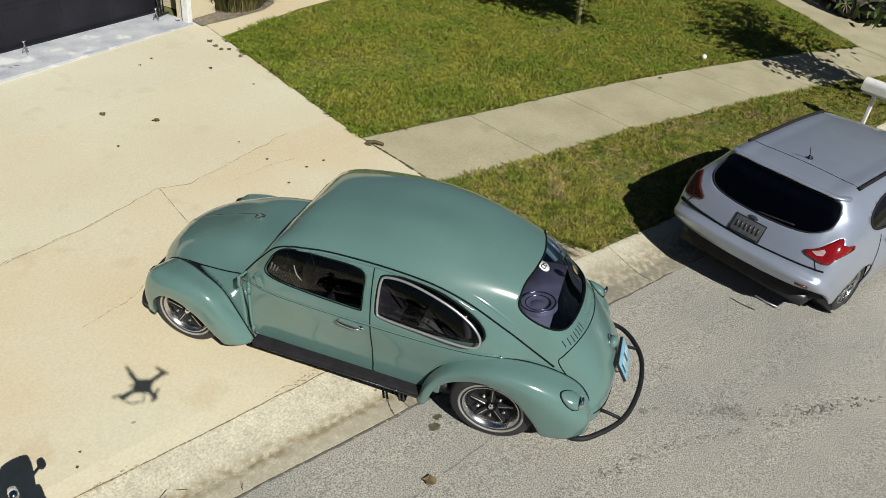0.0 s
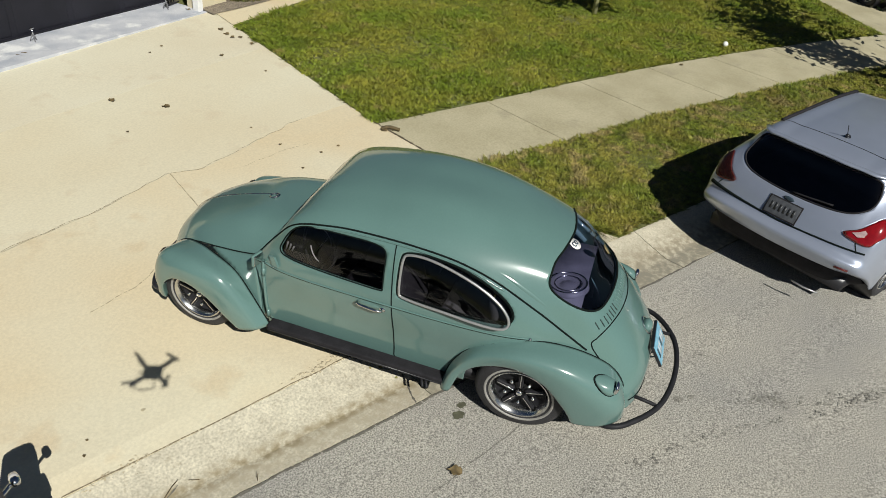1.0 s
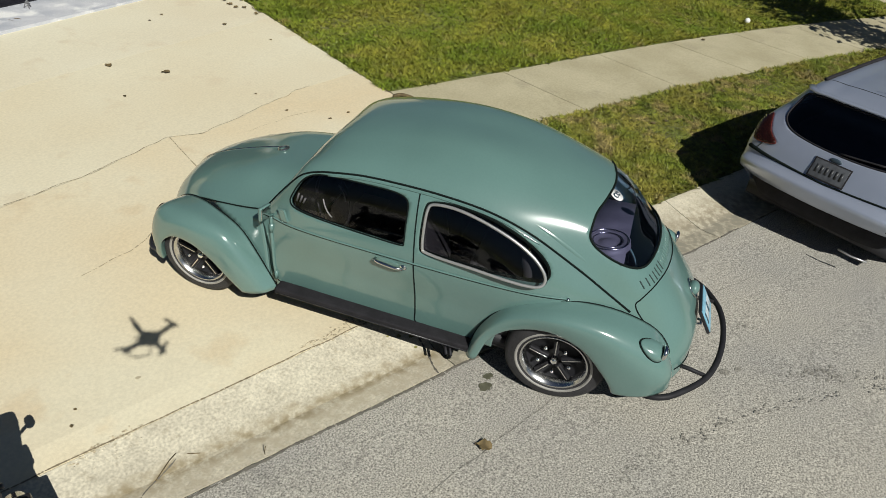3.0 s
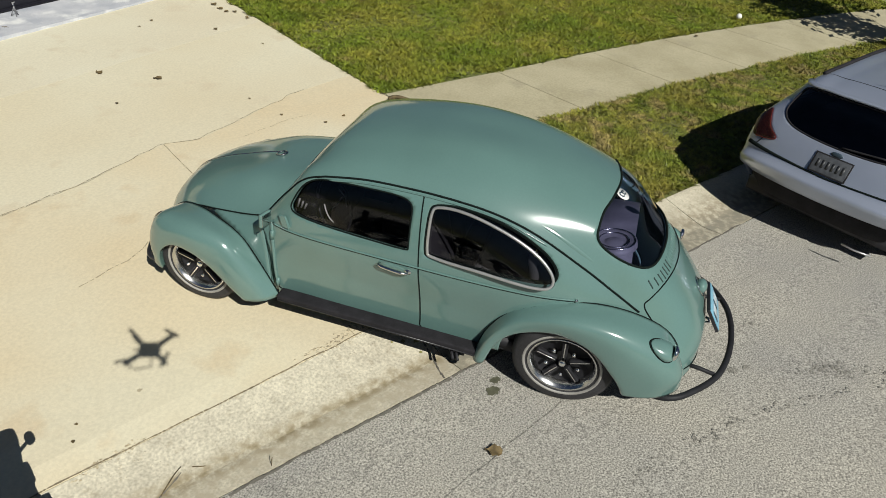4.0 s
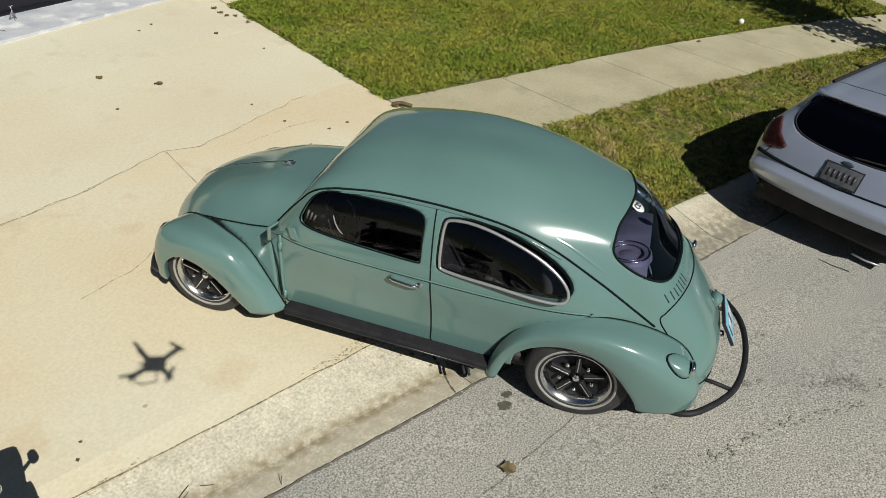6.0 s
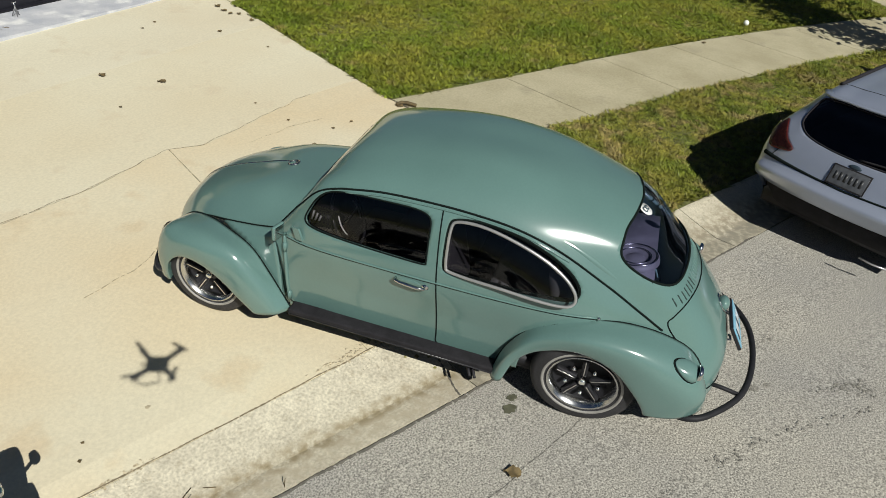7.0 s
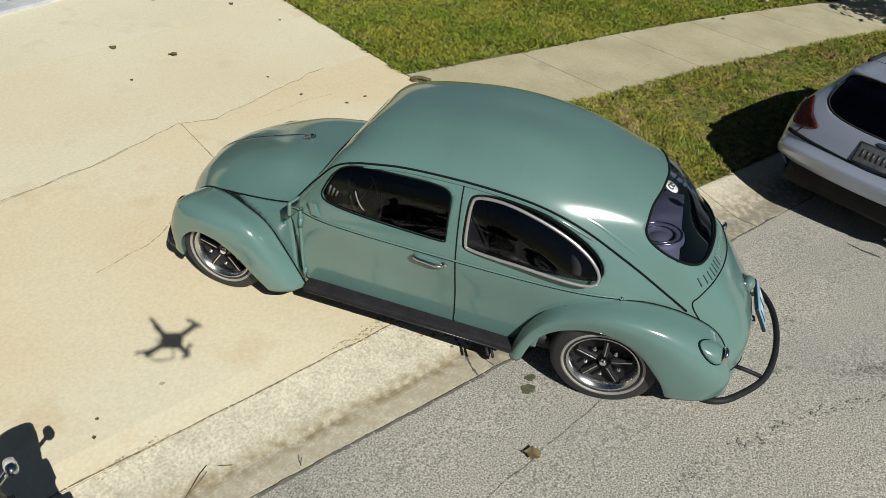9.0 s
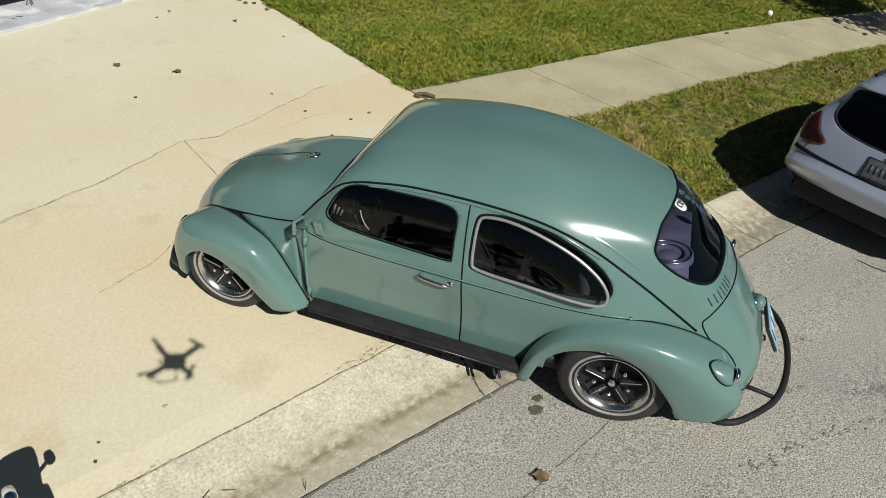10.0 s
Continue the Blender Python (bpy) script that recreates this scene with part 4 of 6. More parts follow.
part("plate_bracket", box((0.32, 0.02, 0.17), pm @ at(0, 0.012, 0), 0.004), BLACK, plate)
part("lid_handle", tube([on_rear(-0.03, 0.43, 0.0), on_rear(-0.02, 0.43, 0.03), on_rear(0.02, 0.43, 0.03), on_rear(0.03, 0.43, 0.0)], 0.008, 8), CHROME, beetle)
# hood strip and emblem
strip = [Vector(hood.p[i, 24 if hood.nv % 2 == 0 else hood.nv // 2]) + Vector((0, 0, 0.006)) for i in range(9, 50)]
part("hood_strip", tube(strip, 0.0055, 6), CHROME, beetle, "thin bright hood strip")
e = strip[0] + Vector((-0.034, 0.008, 0.006))
emblem = part("hood_emblem", tube([e + Vector((0.035 * math.cos(a), 0.035 * math.sin(a), -0.008 * math.sin(a))) for a in (k * math.pi / 12 for k in range(24))], 0.006, 6, True), CHROME, beetle, "round chrome hood emblem")
part("emblem_bar", tube([e + Vector((-0.03, 0, 0)), e + Vector((0.0, -0.02, 0.004)), e + Vector((0.03, 0, 0))], 0.005, 6), CHROME, emblem)
# stickers
s0 = on_rear(-0.115, 1.222, 0.004)
n0 = (on_rear(-0.115, 1.222, 0.05) - s0).normalized()
sm = Matrix.Translation(s0 - n0 * 0.008) @ n0.to_track_quat("Z", "Y").to_matrix().to_4x4()


def disc(r, m, steps=28, thick=0.002):
    bm = bmesh.new()
    bmesh.ops.create_cone(bm, cap_ends=True, segments=steps, radius1=r, radius2=r, depth=thick, matrix=m)
    return bm


sticker = part("window_sticker", disc(0.046, sm), WHITE, beetle, "round white sticker with dark marks")
part("sticker_mark", tube([sm @ Vector((-0.012 + 0.016 * math.cos(a), 0.016 * math.sin(a), 0.003)) for a in (k * 0.5 + 0.6 for k in range(10))], 0.004, 6), PLATE_INK, sticker)
part("sticker_mark", tube([sm @ Vector((0.016 + 0.012 * math.cos(a), 0.014 * math.sin(a), 0.003)) for a in (k * 0.5 for k in range(12))], 0.004, 6), PLATE_INK, sticker)
s1 = on_rear(0.22, 1.04, 0.004)
n1 = (on_rear(0.22, 1.04, 0.05) - s1).normalized()
OCHRE = material("ochre_vinyl", (0.30, 0.24, 0.10), 0.5, vary=0.3, scale=40)
part("window_sticker", disc(0.04, Matrix.Translation(s1 - n1 * 0.008) @ n1.to_track_quat("Z", "Y").to_matrix().to_4x4(), 8), OCHRE, beetle, "ochre eight-sided sticker")
# cabin
part("floor_pan", box((1.20, 2.5, 0.06), at(0, -0.35, 0.30)), SATIN, beetle)
part("firewall", box((1.2, 0.05, 0.55), at(0, 0.60, 0.56)), SATIN, beetle)
part("dashboard", box((1.08, 0.14, 0.20), at(0, 0.52, 0.80), 0.03), SATIN, beetle, "dark dashboard")
for k in range(3):
    part("vent_trim", tube([(-0.612, 0.535 - 0.022 * k, 0.90), (-0.600, 0.525 - 0.022 * k, 0.955 - 0.012 * k)], 0.006, 6), PALE, beetle, "pale trim in the front window corner")
part("rear_bulkhead", box((1.1, 0.05, 0.55), at(0, -1.12, 0.56)), CABIN, beetle)
part("parcel_shelf", box((0.92, 0.38, 0.03), at(0, -1.24, 0.865, -4)), CABIN_GREY, beetle, "grey parcel shelf")
part("rear_seat", add_box(box((1.05, 0.45, 0.16), at(0, -0.72, 0.46), 0.05), (1.05, 0.14, 0.48), at(0, -0.97, 0.68, -14), 0.05), CABIN_GREY, beetle, "grey vinyl rear bench")
for x in (-0.32, 0.32):
    seat = part("front_seat", box((0.46, 0.46, 0.15), at(x, 0.02, 0.45), 0.05), CABIN, beetle, "dark front seat")
    part("seat_back", box((0.44, 0.12, 0.52), at(x, -0.24, 0.72, -14), 0.05), CABIN, seat)
wheel_m = Matrix.Translation((-0.32, 0.42, 0.785)) @ pose(0, 0, 0, 62)
steer = part("steering_wheel", tube([wheel_m @ Vector((0.185 * math.cos(a), 0.185 * math.sin(a), 0)) for a in (k * math.pi / 18 for k in range(36))], 0.009, 8, True), BLACK, beetle, "thin-rimmed dark steering wheel with a bright horn ring")
for low, high in ((-0.55, 0.5), (2.6, 3.7)):
    part("horn_ring", tube([wheel_m @ Vector((0.125 * math.cos(a), 0.125 * math.sin(a), 0.006)) for a in np.linspace(low, high, 10)], 0.0045, 6), WHITE, steer, "bright horn ring")
part("wheel_spoke", tube([wheel_m @ Vector((-0.125, 0, 0)), wheel_m @ Vector((0, -0.015, -0.02)), wheel_m @ Vector((0.125, 0, 0))], 0.009, 8), CHROME, steer, "bright horn spoke")
spk = Matrix.Translation((-0.13, -1.31, 0.885)) @ pose(0, 0, 0, -10) @ pose(0, 0, 0, 0, -90, 0)
speaker = part("parcel_speaker", lathe([(0.0, 0.03), (0.05, 0.02), (0.06, 0.01), (0.10, 0.03), (0.135, 0.035), (0.14, 0.0)], spk, 40), CABIN_GREY, beetle, "round speaker on the parcel shelf")
part("speaker_ring", tube([spk @ Vector((0.036, 0.125 * math.cos(a), 0.125 * math.sin(a))) for a in (k * math.pi / 20 for k in range(40))], 0.005, 6, True), POLISHED, speaker)
part("speaker_ring", tube([spk @ Vector((0.03, 0.09 * math.cos(a), 0.09 * math.sin(a))) for a in (k * math.pi / 20 for k in range(40))], 0.004, 6, True), POLISHED, speaker)
for y in (-0.54, -0.57):
    part("exhaust_tip", tube([(-0.64, y + 0.04, 0.225), (-0.748, y - 0.015, 0.20)], 0.009, 10), SATIN, beetle, "small black side exhaust tip")

# ---- the silver hatchback ----


PLATE_DARK = material("plate_grey", (0.085, 0.09, 0.10), 0.4, vary=0.35, scale=30)
PLATE_MARK = material("plate_mark", (0.03, 0.032, 0.036), 0.5, vary=0.4, scale=60)


def modern_car(m, label, paint, tall=1.0, name="hatchback"):
    """A five-door car; y forward from the rear bumper."""
    car = thing(name, m, label, "car")
    ribs = [
        [(0.83, 0.52, 0.24), (0.80, 0.31, 0.40), (0.74, 0.17, 0.475), (0.62, 0.09, 0.49), (0.36, 0.04, 0.495), (0, 0.02, 0.495)],
        [(0.84, 0.52, 0.21), (0.848, 0.31, 0.415), (0.79, 0.12, 0.525), (0.635, 0.035, 0.56), (0.365, -0.01, 0.575), (0, -0.025, 0.575)],
        [(0.845, 0.53, 0.21), (0.86, 0.32, 0.44), (0.81, 0.105, 0.60), (0.65, 0.015, 0.645), (0.37, -0.03, 0.66), (0, -0.045, 0.66)],
        [(0.85, 0.54, 0.21), (0.865, 0.35, 0.48), (0.82, 0.16, 0.665), (0.65, 0.085, 0.71), (0.37, 0.05, 0.725), (0, 0.035, 0.725)],
        [(0.86, 0.60, 0.21), (0.885, 0.42, 0.55), (0.83, 0.22, 0.84), (0.65, 0.145, 0.885), (0.37, 0.115, 0.90), (0, 0.105, 0.90)],
        [(0.86, 0.68, 0.21), (0.90, 0.54, 0.60), (0.825, 0.33, 0.99), (0.64, 0.23, 1.03), (0.37, 0.19, 1.04), (0, 0.18, 1.04)],
        [(0.86, 0.80, 0.21), (0.905, 0.70, 0.60), (0.825, 0.56, 1.05), (0.62, 0.41, 1.21), (0.365, 0.35, 1.225), (0, 0.335, 1.23)],
        [(0.86, 1.00, 0.20), (0.91, 0.92, 0.60), (0.84, 0.88, 1.02), (0.615, 0.60, 1.375), (0.36, 0.50, 1.41), (0, 0.48, 1.415)],
        [(0.86, 1.30, 0.20), (0.91, 1.30, 0.60), (0.855, 1.30, 0.98), (0.635, 1.20, 1.405), (0.375, 1.15, 1.46), (0, 1.15, 1.475)],
        [(0.86, 1.95, 0.20), (0.91, 1.95, 0.60), (0.865, 1.95, 0.96), (0.65, 1.95, 1.415), (0.38, 1.95, 1.475), (0, 1.95, 1.49)],
        [(0.86, 2.50, 0.20), (0.905, 2.50, 0.60), (0.865, 2.50, 0.94), (0.66, 2.45, 1.36), (0.40, 2.45, 1.42), (0, 2.45, 1.435)],
        [(0.86, 2.95, 0.20), (0.90, 2.95, 0.60), (0.86, 2.95, 0.93), (0.70, 2.85, 1.16), (0.43, 2.95, 1.21), (0, 3.0, 1.23)],
        [(0.85, 3.30, 0.20), (0.89, 3.30, 0.58), (0.845, 3.30, 0.90), (0.72, 3.22, 0.97), (0.45, 3.38, 1.0), (0, 3.42, 1.01)],
        [(0.84, 3.75, 0.20), (0.88, 3.75, 0.56), (0.83, 3.80, 0.80), (0.70, 3.85, 0.86), (0.45, 3.92, 0.89), (0, 3.95, 0.90)],
        [(0.80, 4.02, 0.20), (0.82, 4.05, 0.48), (0.75, 4.12, 0.66), (0.62, 4.20, 0.69), (0.40, 4.27, 0.70), (0, 4.31, 0.70)],
        [(0.78, 4.02, 0.19), (0.77, 4.08, 0.24), (0.70, 4.15, 0.27), (0.60, 4.23, 0.28), (0.40, 4.30, 0.28), (0, 4.34, 0.28)],
    ]
    ribs = [[(x, y, z * tall) for x, y, z in r] for r in ribs]
    s = Shell(mirror_ribs(ribs), 150, 131)
    k = tall
    low = 0.88 if tall < 1 else 1.0

    def at_back(c):
        return (c[:, 1] < 0.95)

    def side(sign):
        return lambda c: c[:, 0] * sign > 0.5

    def sym(keys):
        return smooth_path([(x, z * k) for x, z in keys] + [(-x, z * k) for x, z in keys[::-1] if x > 0], 80, True)

    rear = s.cut((0, 2), sym([(0.0, 1.005), (0.25, 1.012), (0.48, 1.04), (0.60, 1.10), (0.63, 1.17), (0.60, 1.29), (0.555, 1.355), (0.40, 1.375), (0.2, 1.38), (0.0, 1.382)]), at_back)
    lights, arches, windows = [], [], []
    for sign in (-1, 1):
        w = side(sign)
        arches += [s.cut((1, 2), [(y + 0.335 * low * math.cos(a), 0.31 * low + 0.335 * low * math.sin(a)) for a in (q * math.pi / 24 for q in range(48))], w) for y in (0.84, 3.49)]
        windows.append(s.cut((1, 2), smooth_path([(0.80, 1.13 * k), (0.95, 1.03 * k), (1.55, 0.995 * k), (1.95, 0.985 * k), (1.97, 1.33 * k), (1.6, 1.345 * k), (1.15, 1.32 * k), (0.90, 1.24 * k)], 60, True), w))
        windows.append(s.cut((1, 2), smooth_path([(2.07, 0.98 * k), (2.5, 0.97 * k), (2.98, 0.96 * k), (2.85, 1.08 * k), (2.6, 1.24 * k), (2.4, 1.31 * k), (2.09, 1.33 * k)], 60, True), w))
        lights.append(s.cut((0, 2), [(sign * x, z * k) for x, z in ((0.55, 0.895), (0.57, 0.868), (0.68, 0.842), (0.775, 0.838), (0.80, 0.90), (0.845, 0.965), (0.85, 1.0), (0.79, 1.03), (0.76, 1.075), (0.735, 1.065), (0.66, 0.965), (0.60, 0.925))],
                            lambda c: (c[:, 1] < 0.45)))
    ws = s.cut((0, 2), sym([(0.0, 1.03), (0.45, 1.02), (0.62, 1.0), (0.64, 1.08), (0.60, 1.28), (0.50, 1.37), (0.0, 1.40)]), lambda c: c[:, 1] > 2.4)
    part("body", s.piece(0, 0.0, 0.02), paint, car)
    skirt = bmesh.new()
    rows = []
    for x in np.linspace(-0.78, 0.78, 27):
        y = 0.07 + 0.34 * abs(x / 0.8) ** 5
        rows.append([skirt.verts.new((x, y + dy, z * k)) for dy, z in ((0.0, 0.54), (0.015, 0.46), (0.02, 0.38), (0.06, 0.29), (0.14, 0.24), (0.26, 0.22))])
    for p, q in zip(rows, rows[1:]):
        for j in range(5):
            skirt.faces.new((p[j], q[j], q[j + 1], p[j + 1]))
    got = bmesh.ops.extrude_face_region(skirt, geom=list(skirt.faces))
    for v in got["geom"]:
        if isinstance(v, bmesh.types.BMVert):
            v.co.y += 0.03
    bmesh.ops.recalc_face_normals(skirt, faces=skirt.faces)
    part("valance", skirt, RUBBER, car, "black lower valance of the bumper")
    for sign in (-1, 1):
        low_seam = [Vector(p) for p in s.lift((0, 2), [np.array((sign * x, z * k)) for x, z in ((0.66, 0.86), (0.69, 0.80), (0.72, 0.745))], at_back, 0.0)]
        part("hatch_seam", tube(smooth_path(low_seam, 12), 0.005, 6), GAP, car)
    reflector = [Vector(p) for p in s.lift((0, 2), [np.array((x, 0.565 * k)) for x in (0.62, 0.68, 0.735)], at_back, 0.002)]
    part("reflector", tube(reflector, 0.012, 6), LENS_DARK, car, "small red bumper reflector")
    pane = part("rear_window", s.piece(rear, -0.006), DARK_TINT, car, "dark rear window")
    part("window_seal", tube(s.rim(rear, 90, 0.0), 0.008, 6, True), RUBBER, pane)
    for n in windows:
        pane = part("side_window", s.piece(n, -0.006), DARK_TINT, car, "dark side window")
        part("window_seal", tube(s.rim(n, 60, 0.0), 0.012, 6, True), RUBBER, pane)
    part("windshield", s.piece(ws, -0.006), DARK_TINT, car)
    for n in lights:
        left_lamp = s.outlines[n - 1][1][0][0] < 0
        lamp = part("tail_light", s.piece(n, 0.010, 0.03), LENS_RED_SHADED if left_lamp else LENS_RED, car, "red tail light cluster shaded dark in its colour" if left_lamp else "red tail light cluster")
        part("light_edge", tube(s.rim(n, 60, 0.006), 0.006, 6, True), LENS_DARK, lamp)
        if not left_lamp:
            where = s.outlines[n - 1][2]
            lens = bmesh.new()
            ring = [lens.verts.new(p) for p in s.lift((0, 2), [np.array((x, z * k)) for x, z in ((0.61, 0.912), (0.655, 0.935), (0.69, 0.96), (0.715, 0.945), (0.71, 0.905), (0.665, 0.888))], where, 0.016)]
            lens.faces.new(ring)
            part("reversing_lens", lens, LENS_PINK, lamp, "pale reversing lens")
    for sign in (-1, 1):
        for y in (0.84, 3.49):
            part("wheel_well", lathe([(0.34 * low, sign * 0.86), (0.34 * low, sign * 0.5), (0.0, sign * 0.5)], at(0, y, 0.31 * low), 32), BLACK, car)
            hub = part("wheel", lathe([(0.03, 0.0), (0.0, 0.0)], steps=12), POLISHED, car)
            hub.matrix_local = pose(sign * 0.86, y, 0.315 * low, 0, 0, 0 if sign < 0 else 180) @ Matrix.Scale(low, 4)
            part("tyre", lathe([(0.215, 0.02), (0.225, 0.0), (0.27, -0.008), (0.30, 0.005), (0.315, 0.03), (0.315, 0.17), (0.30, 0.195), (0.22, 0.2)], steps=48), TYRE, hub)
            part("rim", lathe([(0.218, 0.02), (0.216, 0.002), (0.205, 0.002), (0.20, 0.03), (0.19, 0.12)], steps=48), POLISHED, hub, "silver alloy rim")
            part("brake_disc", lathe([(0.19, 0.11), (0.0, 0.11)], steps=32), BLACK, hub)
            for q in range(10):
                part("spoke", box((0.022, 0.026, 0.18), pose(0, 0, 0, 36 * q) @ at(0.025, 0, 0.115), 0.006), POLISHED, hub)
    # roof rails, spoiler, trim, plate
    for sign in (-1, 1):
        rail = [s.lift((0, 1), [np.array((sign * 0.575, y))], lambda c: c[:, 2] > 1.2 * k, 0.012)[0] for y in np.linspace(0.75, 2.3, 16)]
        part("roof_channel", tube(rail, 0.02, 6), RUBBER, car, "black roof channel")
    rail = [s.lift((0, 2), [np.array((x, (1.408 - 0.05 * x * x) * k))], at_back, 0.0)[0] for x in np.linspace(-0.6, 0.6, 25)]
    part("spoiler", tube([Vector(p) + Vector((0, -0.035, 0.004)) for p in rail], 0.035, 10, flat=0.45, up=(0, 0, 1)), paint, car, "body-coloured roof spoiler")
    gap = [s.lift((0, 2), [np.array((x, (0.735 + 0.03 * abs(x)) * k))], at_back, 0.0)[0] for x in np.linspace(-0.78, 0.78, 31)]
    # Black gap line thickens leftwards to draw the shade under the bumper step.
    part("hatch_gap", tube(gap, [0.009 + 0.012 * max(0.0, (17 - i) / 17) ** 2 for i in range(31)], 6), GAP, car)
    seam = [s.lift((0, 1), [np.array((x, 0.78 + 0.06 * (1 - (x / 0.6) ** 2) * 0))], lambda c: c[:, 2] > 1.2 * k, 0.0)[0] for x in np.linspace(-0.55, 0.55, 20)]
    part("roof_seam", tube(seam, 0.004, 6), GAP, car)
    nm = Matrix.Translation(Vector(s.lift((0, 2), [np.array((0, 0.845 * k))], at_back, 0.010)[0])) @ pose(0, 0, 0, -26)
    np_ = part("number_plate", box((0.305, 0.008, 0.155), nm, 0.002), PLATE_DARK, car, "grey plate with dark bars in a black frame")
    part("plate_frame", box((0.33, 0.006, 0.18), nm @ at(0, 0.002, 0), 0.002), RUBBER, np_)
    for q in range(6):
        part("plate_bar", box((0.024, 0.002, 0.07), nm @ at(-0.11 + 0.044 * q, -0.0045, 0)), PLATE_MARK, np_)
    part("badge", ball(0.055, Matrix.Translation(Vector(s.lift((0, 2), [np.array((0, 0.955 * k))], at_back, 0.004)[0])), (1.0, 0.2, 0.42)), PLATE_INK, car, "dark oval badge")
    wiper = [Vector(s.lift((0, 2), [np.array((x, (1.02 + 0.09 * x) * k))], at_back, 0.015)[0]) for x in np.linspace(0.0, 0.36, 8)]
    part("rear_wiper", tube(wiper, 0.009, 6), RUBBER, car, "black rear wiper")
    ant = Vector(s.lift((0, 1), [np.array((0, 0.90))], lambda c: c[:, 2] > 1.2 * k, 0.0)[0])
    base = part("antenna", tube([ant, ant + Vector((0, -0.03, 0.03))], [0.03, 0.014], 10), BLACK, car, "short black roof antenna")
    part("antenna_rod", tube([ant + Vector((0, -0.02, 0.02)), ant + Vector((0, -0.09, 0.14))], 0.004, 6), BLACK, base)
    for sign in (-1, 1):
        mp = Vector((sign * 0.98, 2.72, 0.97 * k))
        part("door_mirror", ball(0.10, Matrix.Translation(mp), (0.95, 0.6, 0.7)), paint, car, "body-coloured door mirror")
        for y in (2.02, 1.0):
            pts = s.lift((1, 2), [np.array((y, z * k)) for z in np.linspace(0.3, 0.96, 14)], side(sign), 0.0)
            part("door_gap", tube([Vector(p) for p in pts], 0.005, 6), GAP, car)
        for y in (1.2, 2.2):
            hp = Vector(s.lift((1, 2), [np.array((y, 0.86 * k))], side(sign), 0.02)[0])
            part("door_handle", box((0.025, 0.18, 0.03), Matrix.Translation(hp), 0.01), paint, car)
    # Added bright strip draws a sunlit glint below the bumper.
    part("lower_lip", tube([(0.36, -0.035, 0.235 * k), (0.47, -0.03, 0.225 * k), (0.60, 0.0, 0.225 * k)], 0.009, 6), TRIM, car, "thin bright strip added for a sunlit glint under the bumper")
    part("cabin_block", box((1.3, 2.4, 0.5), at(0, 1.8, 0.62), 0.1), CABIN_GREY, car)
    part("underbody", box((1.4, 3.9, 0.12), at(0, 2.15, 0.26)), BLACK, car)
    return car


modern_car(g_pose(3.50, -0.47, 0.012, -90) @ Matrix.Diagonal((0.95, 0.95, 0.95, 1)), "silver five-door hatchback parked along the kerb", SILVER, 0.89)
GREY_PAINT = material("grey_paint", (0.30, 0.31, 0.33), 0.3, metal=0.5, vary=0.05, scale=4.0, coat=0.6)
modern_car(g_pose(15.2, 2.75, 0.0, -28), "grey tall family car parked on the next driveway", GREY_PAINT, 1.15, "family_car")

# ---- house with its garage ----
GARAGE_DARK = material("dark_door", (0.014, 0.014, 0.021), 0.55, vary=0.3, scale=3, spec=0.35)
H = Matrix.Translation(g(1.93, 8.22)) @ pose(0, 0, 0, 0, 0, -33.5 + 21.6)
house = thing("house", H, "cream stucco house with a closed dark garage door", "house")
part("wall", add_box(box((0.62, 0.2, 2.7), at(0.33, 0.12, 1.3)), (0.2, 6.0, 2.7), at(0.55, 3.2, 1.3)), STUCCO, house, smooth=False)
part("wall", box((0.7, 0.2, 2.7), at(-5.35, 0.12, 1.3)), STUCCO, house, smooth=False)
part("wall", box((6.4, 0.2, 0.45), at(-2.5, 0.12, 2.55)), STUCCO, house, smooth=False)
part("wall", box((0.2, 6.0, 2.7), at(-5.6, 3.2, 1.3)), STUCCO, house, smooth=False)
part("wall", box((6.4, 0.2, 2.7), at(-2.5, 6.3, 1.3)), STUCCO, house, smooth=False)
part("wall", box((9.0, 0.2, 2.7), at(5.1, 2.6, 1.3)), STUCCO, house, smooth=False)
part("door_trim", box((0.09, 0.12, 2.35), at(0.0, -0.02, 1.15), 0.008), WHITE, house, "white garage door trim", smooth=False)
part("roof", box((7.4, 7.6, 0.12), at(-2.5, 3.1, 2.85), 0.02), material("shingle", (0.14, 0.12, 0.10), 0.9, vary=0.4, scale=6, bump=0.02, bump_scale=20), house, "low brown roof", smooth=False)
door = part("garage_door", box((5.1, 0.05, 2.2), at(-2.5, 0.70, 1.10)), GARAGE_DARK, house, "closed dark garage door", smooth=False)
for k in range(4):
    for q in range(6):
        part("door_panel", box((0.76, 0.006, 0.46), at(-4.63 + 0.85 * q, 0.6745, 0.28 + 0.545 * k), 0.006), GARAGE_DARK, door)
part("garage_floor", box((5.1, 6.0, 0.1), at(-2.5, 3.62, -0.03)), FLOOR_SHADED, house, "garage floor coloured dark for the shade inside", smooth=False)
part("threshold", box((5.4, 0.79, 0.1), at(-2.65, 0.255, -0.035), 0.004), SLAB_GREY, house, "pale worn concrete threshold", smooth=False)


def jack_stand(m):
    t = thing("jack_stand", m, "small grey metal stand on the garage threshold", "stand", "stands by the garage")
    for k in range(3):
        a = k * 2.094
        part("leg", tube([(0.10 * math.cos(a), 0.10 * math.sin(a), 0.005), (0.02 * math.cos(a), 0.02 * math.sin(a), 0.2)], 0.012, 6), CABIN_GREY, t)
    part("post", tube([(0, 0, 0.15), (0, 0, 0.34)], 0.018, 8), POLISHED, t)
    part("saddle", box((0.08, 0.05, 0.03), at(0, 0, 0.345), 0.008), POLISHED, t)
    return t


